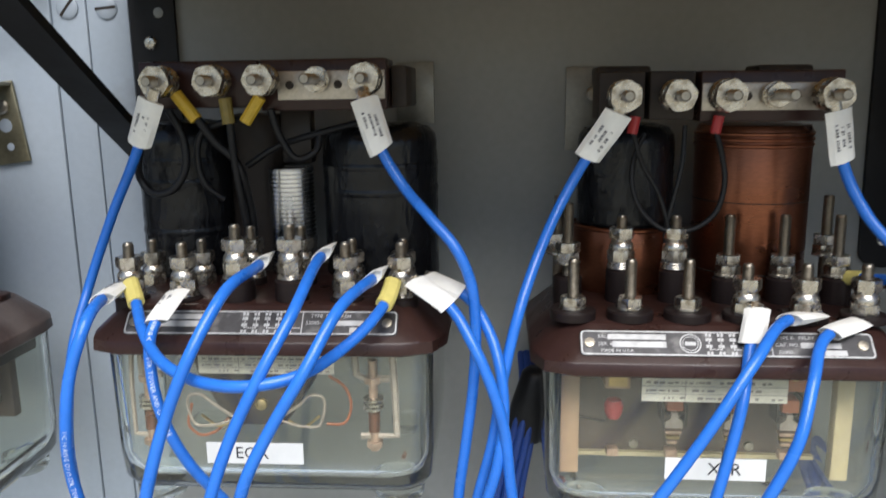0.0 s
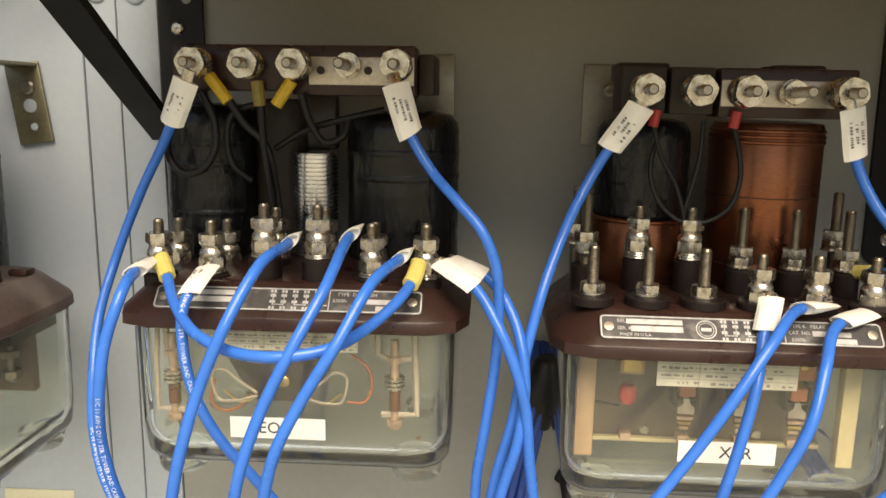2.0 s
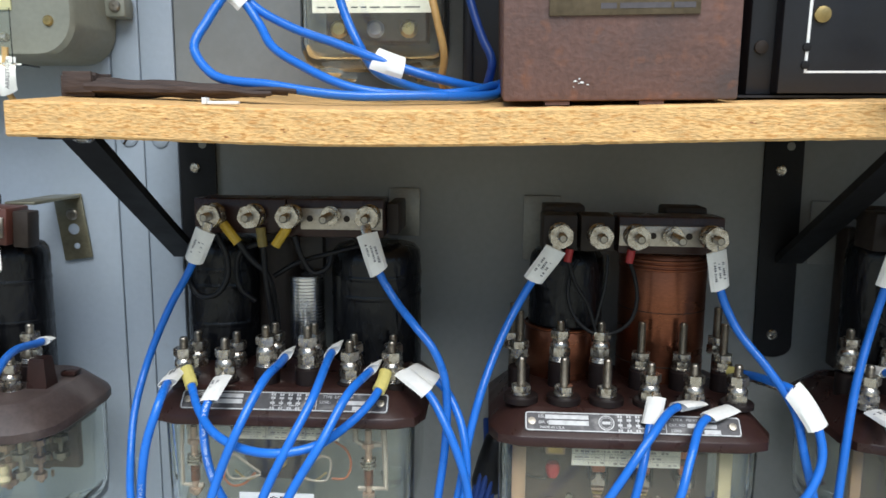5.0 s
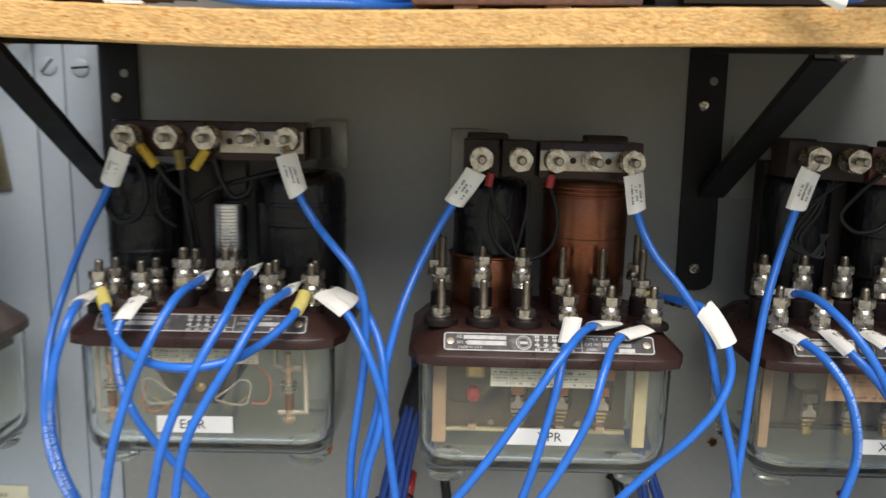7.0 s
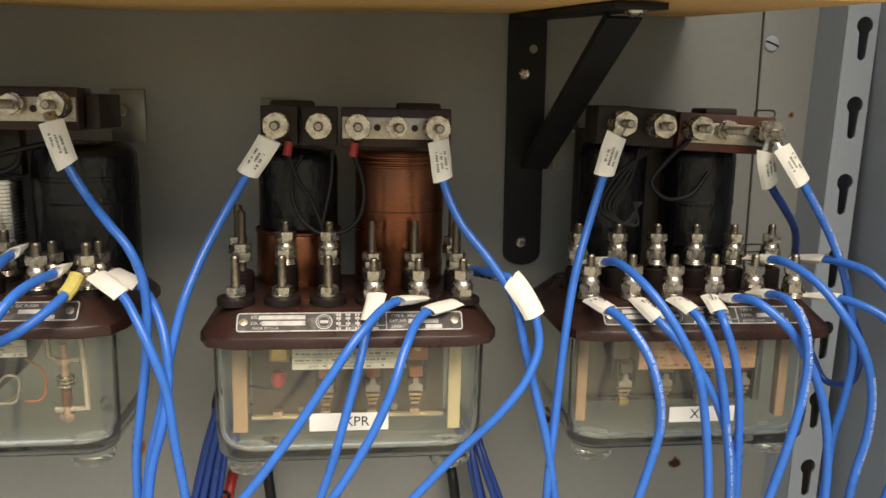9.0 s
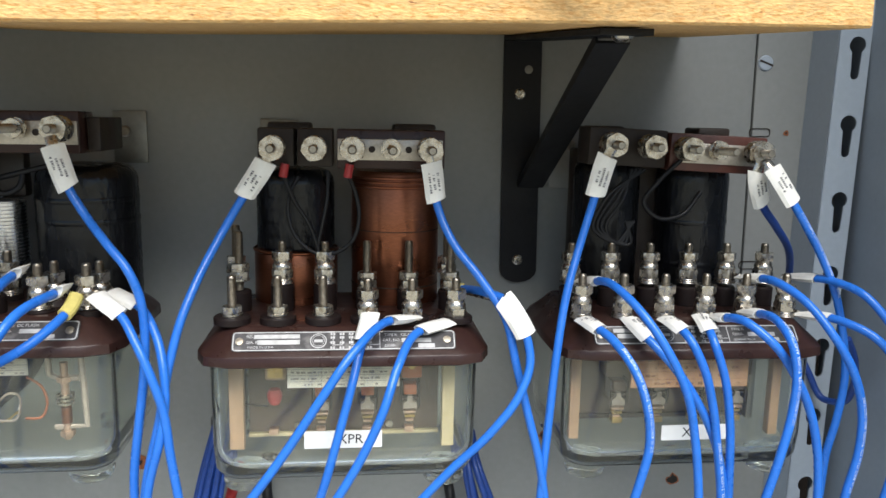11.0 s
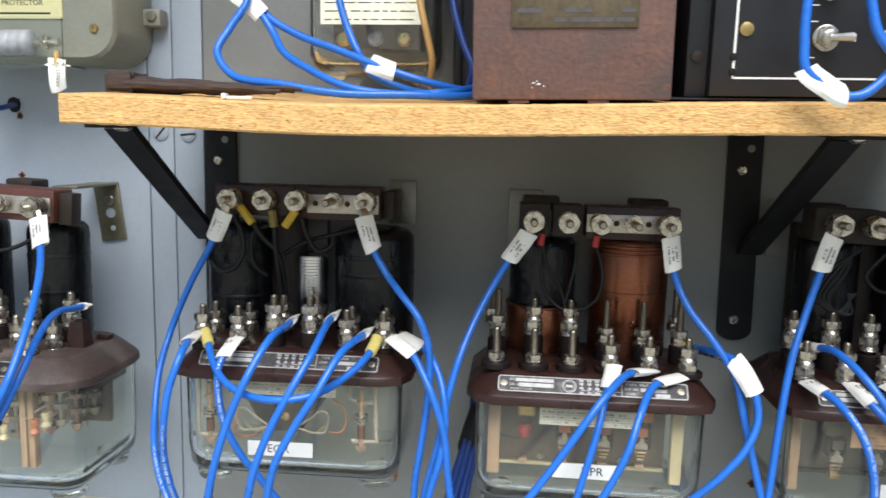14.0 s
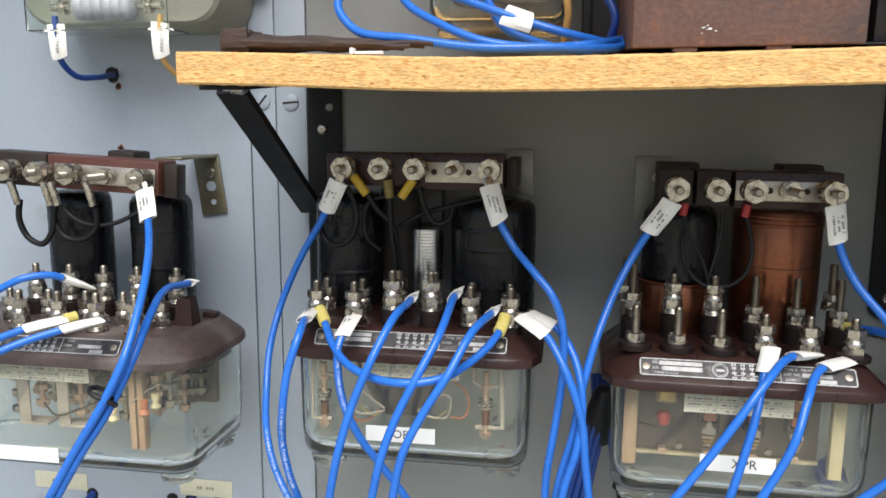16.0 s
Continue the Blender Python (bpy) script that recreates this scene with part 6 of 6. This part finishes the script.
def surge_protector():
    e = thing("surge_protector", pose(-0.19, WALL, 1.71), "olive-grey cast surge protector with clear cover on the back panel", "surge protector")
    bm = B()
    o = [(x, z) for x, z in rrect(0.17, 0.13, 0.026, 6, 0.0, 0.065)]
    f = ring(bm, [(x * 0.96, -0.066, 0.065 + (z - 0.065) * 0.95) for x, z in o])
    f2 = ring(bm, [(x * 0.99, -0.063, 0.065 + (z - 0.065) * 0.985) for x, z in o])
    k = ring(bm, [(x, -0.0025, z) for x, z in o])
    bridge(bm, f, f2)
    bridge(bm, f2, k)
    bm.faces.new(f)
    bm.faces.new(k[::-1])
    part("housing", bm, OLIVE, e, smooth=40)
    part("lug", box(B(), 0.083, 0.1, -0.018, -0.002, 0.035, 0.05, bev=0.002), OLIVE, e, "cast fixing lug")
    bm = B()
    screw_head(bm, pose(0.0925, -0.0182, 0.043) @ OUT, 0.0045, 0.0025)
    part("fixing_screw", bm, STEEL, e)
    bm = B()
    screw_head(bm, pose(0.066, -0.066, 0.026) @ OUT, 0.0038, 0.0022)
    part("cover_screw", bm, BRASS, e, "brass cover screw")
    lab = part("label", box(B(), -0.065, 0.04, -0.0672, -0.0662, 0.0335, 0.085), STRAW, e, "pale yellow paper label")
    words("SURGE PROTECTOR", 0.0062, pose(-0.004, -0.0674, 0.046) @ OUT, INK, lab)
    bm = B()
    for k in range(2):
        box(bm, -0.045 + 0.02 * k, 0.03 - 0.012 * k, -0.0674, -0.0672, 0.037 + 0.017 * k, 0.0385 + 0.017 * k)
    part("print", bm, INK, lab)
    # arrester tube with ribs behind a clear cover
    bm = B()
    prof = [(0.006, 0)]
    for k in range(6):
        z = 0.001 + 0.0078 * k
        prof += [(0.0098, z), (0.0102, z + 0.003), (0.0098, z + 0.0062), (0.0088, z + 0.007)]
    lathe(bm, prof + [(0.006, 0.049)], 24, pose(-0.024, -0.083, 0.0125, 0, 90, 0))
    part("arrester", bm, PORC, e, "grey ribbed arrester tube", smooth=50)
    bm = B()
    for x0, x1 in ((-0.046, -0.024), (0.0252, 0.046)):
        rod(bm, (x0, -0.083, 0.0125), (x1, -0.083, 0.0125), 0.003)
        nut(bm, 0, 0.005, 0.006, pose((x0 + x1) / 2 - 0.003, -0.083, 0.0125, 0, 90, 0))
    part("arrester_terminal", bm, NICKEL, e)
    bm = B()
    box(bm, -0.056, 0.058, -0.1, -0.0988, -0.006, 0.03)
    box(bm, -0.056, 0.058, -0.0986, -0.067, -0.0068, -0.0056)
    box(bm, -0.0572, -0.0562, -0.1, -0.067, -0.006, 0.03)
    c = part("clear_cover", bm, CLEAR, e, "clear plastic cover", smooth=0)
    c.visible_shadow = False
    return e


surge_protector()
w1 = plain_wire(((-0.2325, 0.515, 1.716), (-0.232, 0.515, 1.70), (-0.232, 0.517, 1.684), (-0.2295, 0.53, 1.6725), (-0.2255, 0.555, 1.672), (-0.231, 0.585, 1.676), (-0.238, 0.603, 1.677)), "dark blue wire with white marker into a wall hole", NAVY, 0.0024, ((0.006, 0.031),), "wires of the surge protector")
w2 = plain_wire(((-0.145, 0.515, 1.716), (-0.1465, 0.515, 1.70), (-0.146, 0.517, 1.684), (-0.141, 0.53, 1.6715), (-0.131, 0.55, 1.6655), (-0.119, 0.572, 1.668), (-0.109, 0.59, 1.678), (-0.105, 0.6005, 1.688)), "amber wire with white marker below the surge protector", AMBERWIRE, 0.0022, ((0.006, 0.031),), "wires of the surge protector")
for w, x in ((w1, 0.0033), (w2, 0.0022)):
    words("ARRESTOR", 0.0042, pose(x, -0.0040, -0.0185, -7, 0, 0) @ OUT @ pose(0, 0, 0, 0, 0, 90), INK, w, "print")

# ---- marks and small things on the back panels ----
HOLE = mat("hole_shadow", (0.012, 0.011, 0.01), 0.9, var=0.2, bump=0.1)
RUSTSPOT = mat("rust_stain", (0.22, 0.075, 0.03), 0.9, var=0.35, scale=300, bump=0.3)


def wall_hole(x, z, r, ragged=0.0, rim=0.0):
    """An irregular hole, a shallow dark cup in the sheet."""
    e = thing("panel_hole", pose(x, WALL - 0.0013, z), "drilled hole with a rusty rim in the panel", "hole", "holes in the back panels")
    rr = random.Random(int(1e4 * (x + 2 * z)))
    bm = B()
    n = 16
    rad = [r * (1 + ragged * rr.uniform(-1, 1)) for _ in range(n)]
    a = ring(bm, [(rad[i] * math.cos(2 * math.pi * i / n), -0.0002, rad[i] * math.sin(2 * math.pi * i / n)) for i in range(n)])
    b = ring(bm, [(0.8 * rad[i] * math.cos(2 * math.pi * i / n), -0.00012, 0.8 * rad[i] * math.sin(2 * math.pi * i / n)) for i in range(n)])
    bridge(bm, a, b)
    bm.faces.new(b)
    part("bore", bm, HOLE, e)
    if rim:
        bm = B()
        c = ring(bm, [((rad[i] + rim * rr.uniform(0.3, 1)) * math.cos(2 * math.pi * i / n), 0.0, (rad[i] + rim * rr.uniform(0.3, 1)) * math.sin(2 * math.pi * i / n)) for i in range(n)])
        d = ring(bm, [(rad[i] * math.cos(2 * math.pi * i / n), -0.00018, rad[i] * math.sin(2 * math.pi * i / n)) for i in range(n)])
        bridge(bm, c, d)
        part("rim", bm, RUSTSPOT, e, "rusty rim")
    return e


wall_hole(-0.2385, 1.677, 0.0068, 0.1)
wall_hole(-0.2335, 1.6665, 0.0022, 0.3, 0.0014)
# A rust spot, drawn as a small hole with a wide rusty rim.
wall_hole(0.1145, 1.341, 0.0022, 0.3, 0.005)
for x, z, r in ((0.4402, 1.3512, 0.0032), (0.4609, 1.3679, 0.0026), (0.5536, 1.3075, 0.0042), (-0.2345, 1.6125, 0.0018), (0.632, 1.6017, 0.001)):
    wall_hole(x, z, r, 0.3, 0.0018)


def slot_screw(x, z, r, turn):
    e = thing("slotted_screw", pose(x, WALL - 0.0008, z) @ OUT @ pose(0, 0, 0, 0, 0, turn), "painted slotted screw in the panel joint", "screw", "slotted screws in the joints")
    bm = B()
    lathe(bm, [(r, 0), (r * 0.98, 0.0009), (r * 0.85, 0.0016), (r * 0.3, 0.0019)], 20)
    part("head", bm, PAINT, e)
    part("slot", box(B(), -r * 0.93, r * 0.93, -r * 0.12, r * 0.12, 0.0012, 0.00205), INNER, e)


for x, z, t in ((-0.0745, 1.6525, 5), (-0.1000, 1.6535, 50), (-0.0745, 1.915, 30), (-0.1, 1.915, 0), (0.6105, 1.6565, -20)):
    slot_screw(x, z, 0.0072 if x < 0.5 else 0.0062, t)


def punched_slot(x, z, w, h):
    e = thing("punched_slot", pose(x, WALL - 0.0011, z), "pressed slot outline in the end panel", "slot", "pressed slots in the end panel")
    bm = B()
    out, inn = rrect(w, h, h * 0.42, 4), rrect(w - 0.0016, h - 0.0016, h * 0.36, 4)
    a, b = ring(bm, [(px, -0.0004, pz) for px, pz in out]), ring(bm, [(px, -0.0004, pz) for px, pz in inn])
    c = ring(bm, [(px, 0.0001, pz) for px, pz in out])
    bridge(bm, a, b)
    bridge(bm, c, a)
    part("edge", bm, INNER, e)


for x, z in ((0.6095, 1.602), (0.6085, 1.4935), (0.6105, 1.70), (0.604, 1.376)):
    punched_slot(x, z, 0.018, 0.007)


def wall_label(x0, x1, z0, z1):
    e = thing("panel_label", pose((x0 + x1) / 2, WALL - 0.001, (z0 + z1) / 2), "cream plastic label with faded print on the panel", "label", "labels on the back panel")
    part("plate", box(B(), -(x1 - x0) / 2, (x1 - x0) / 2, -0.0012, -0.0002, -(z1 - z0) / 2, (z1 - z0) / 2, bev=0.0003), CREAM_L, e)
    bm = B()
    for k in range(6):
        if k != 2:
            box(bm, -0.009 + 0.003 * k, -0.007 + 0.003 * k, -0.0014, -0.0012, -0.0016, 0.0016)
    part("print", bm, STEEL, e, "faded print")


CREAM_L = mat("cream_label", (0.55, 0.53, 0.4), 0.5, var=0.05, bump=0.04)
wall_label(-0.194, -0.1415, 1.2855, 1.3025)
wall_label(-0.346, -0.2905, 1.2815, 1.2985)

# wires coming through the panel below
for x, z in ((-0.286, 1.2785), (-0.2023, 1.280), (-0.1831, 1.281), (-0.1549, 1.282)):
    wall_hole(x, z, 0.0062, 0.05)
    plain_wire(((x, 0.606, z), (x + 0.0005, 0.594, z - 0.001), (x - 0.001, 0.583, z - 0.010), (x - 0.003, 0.580, z - 0.03), (x - 0.005, 0.583, z - 0.12)), "dark blue wire out of a panel hole", NAVY if x != -0.2023 else BLACKWIRE, 0.0036, (), "wires through the panel")


def bundle(name, top, bottom, n, spread, material, label, tie=None):
    """A bunch of wires hanging between two places."""
    rr = random.Random(n)
    for k in range(n):
        a = 2 * math.pi * k / n
        d = Vector((spread * math.cos(a), 0.6 * spread * math.sin(a), 0))
        p0, p1 = Vector(top) + d * 0.6, Vector(bottom) + d * 1.2
        mid = p0.lerp(p1, 0.5) + Vector((rr.uniform(-0.002, 0.002), -0.004, 0))
        plain_wire((tuple(p0 + Vector((0, 0.03, 0.012))), tuple(p0), tuple(mid), tuple(p1)), label, material, 0.0026, (), name)
    if tie:
        e = thing("cable_tie", Matrix.Translation(tie), "black cable tie round the bunch of wires", "cable tie", "cable ties")
        bm = B()
        pts = [Vector((spread * 1.9 * math.cos(a), 1.35 * spread * math.sin(a), 0.25 * spread * math.cos(a))) for a in [2 * math.pi * i / 20 for i in range(21)]]
        sweep(bm, pts, 0.0013, 6)
        part("band", bm, BLACKWIRE, e)


bundle("bunch of wires beside the relays", (0.193, 0.567, 1.412), (0.166, 0.545, 1.285), 7, 0.0085, NAVY, "dark blue wire in a tied bunch", (0.173, 0.552, 1.318))
bundle("bunch of wires below the relay", (0.374, 0.57, 1.345), (0.398, 0.56, 1.255), 6, 0.009, NAVY, "dark blue wire in a bunch below the relay")
e = thing("cable_wrap", pose(0.1935, 0.563, 1.405), "black fabric wrap round a bunch of wires", "cable wrap")
bm = B()
lathe(bm, [(0.006, 0.022), (0.0095, 0.018), (0.0115, 0.0), (0.0125, -0.02), (0.0115, -0.024)], 16, pose(0, 0, 0, 0, 12, 0))
part("wrap", bm, BLACKWIRE, e, smooth=60)
for x, z in ((0.2138, 1.327), (0.3577, 1.320)):
    wall_hole(x, z + 0.001, 0.0062, 0.2)
    e = thing("cable_hook", pose(x, WALL, z), "black plastic-coated hook below the relay", "hook", "hooks below the relay")
    bm = B()
    sweep(bm, spline(((0, 0.004, 0.0), (0, -0.012, 0.002), (0.001, -0.022, -0.004), (0.003, -0.024, -0.02), (0.005, -0.022, -0.06)), 8), 0.0042, 10)
    part("rod", bm, BLACKWIRE, e, smooth=60)
plain_wire(((0.187, 0.603, 1.318), (0.186, 0.585, 1.316), (0.184, 0.578, 1.305), (0.182, 0.58, 1.26)), "red insulated wire behind the bunch", RED, 0.0042, (), "wires through the panel")

# tie round the two wires of the end relay
e = thing("cable_tie", pose(-0.121, 0.372, 1.468, 0, 25, 0), "black cable tie round two blue wires", "cable tie", "cable ties")
bm = B()
sweep(bm, [Vector((0.0075 * math.cos(a), 0.0052 * math.sin(a), 0)) for a in [2 * math.pi * i / 20 for i in range(21)]], 0.0017, 6)
part("band", bm, BLACKWIRE, e)
part("tail", box(B(), 0.006, 0.014, -0.005, -0.002, -0.0012, 0.0012), BLACKWIRE, e)
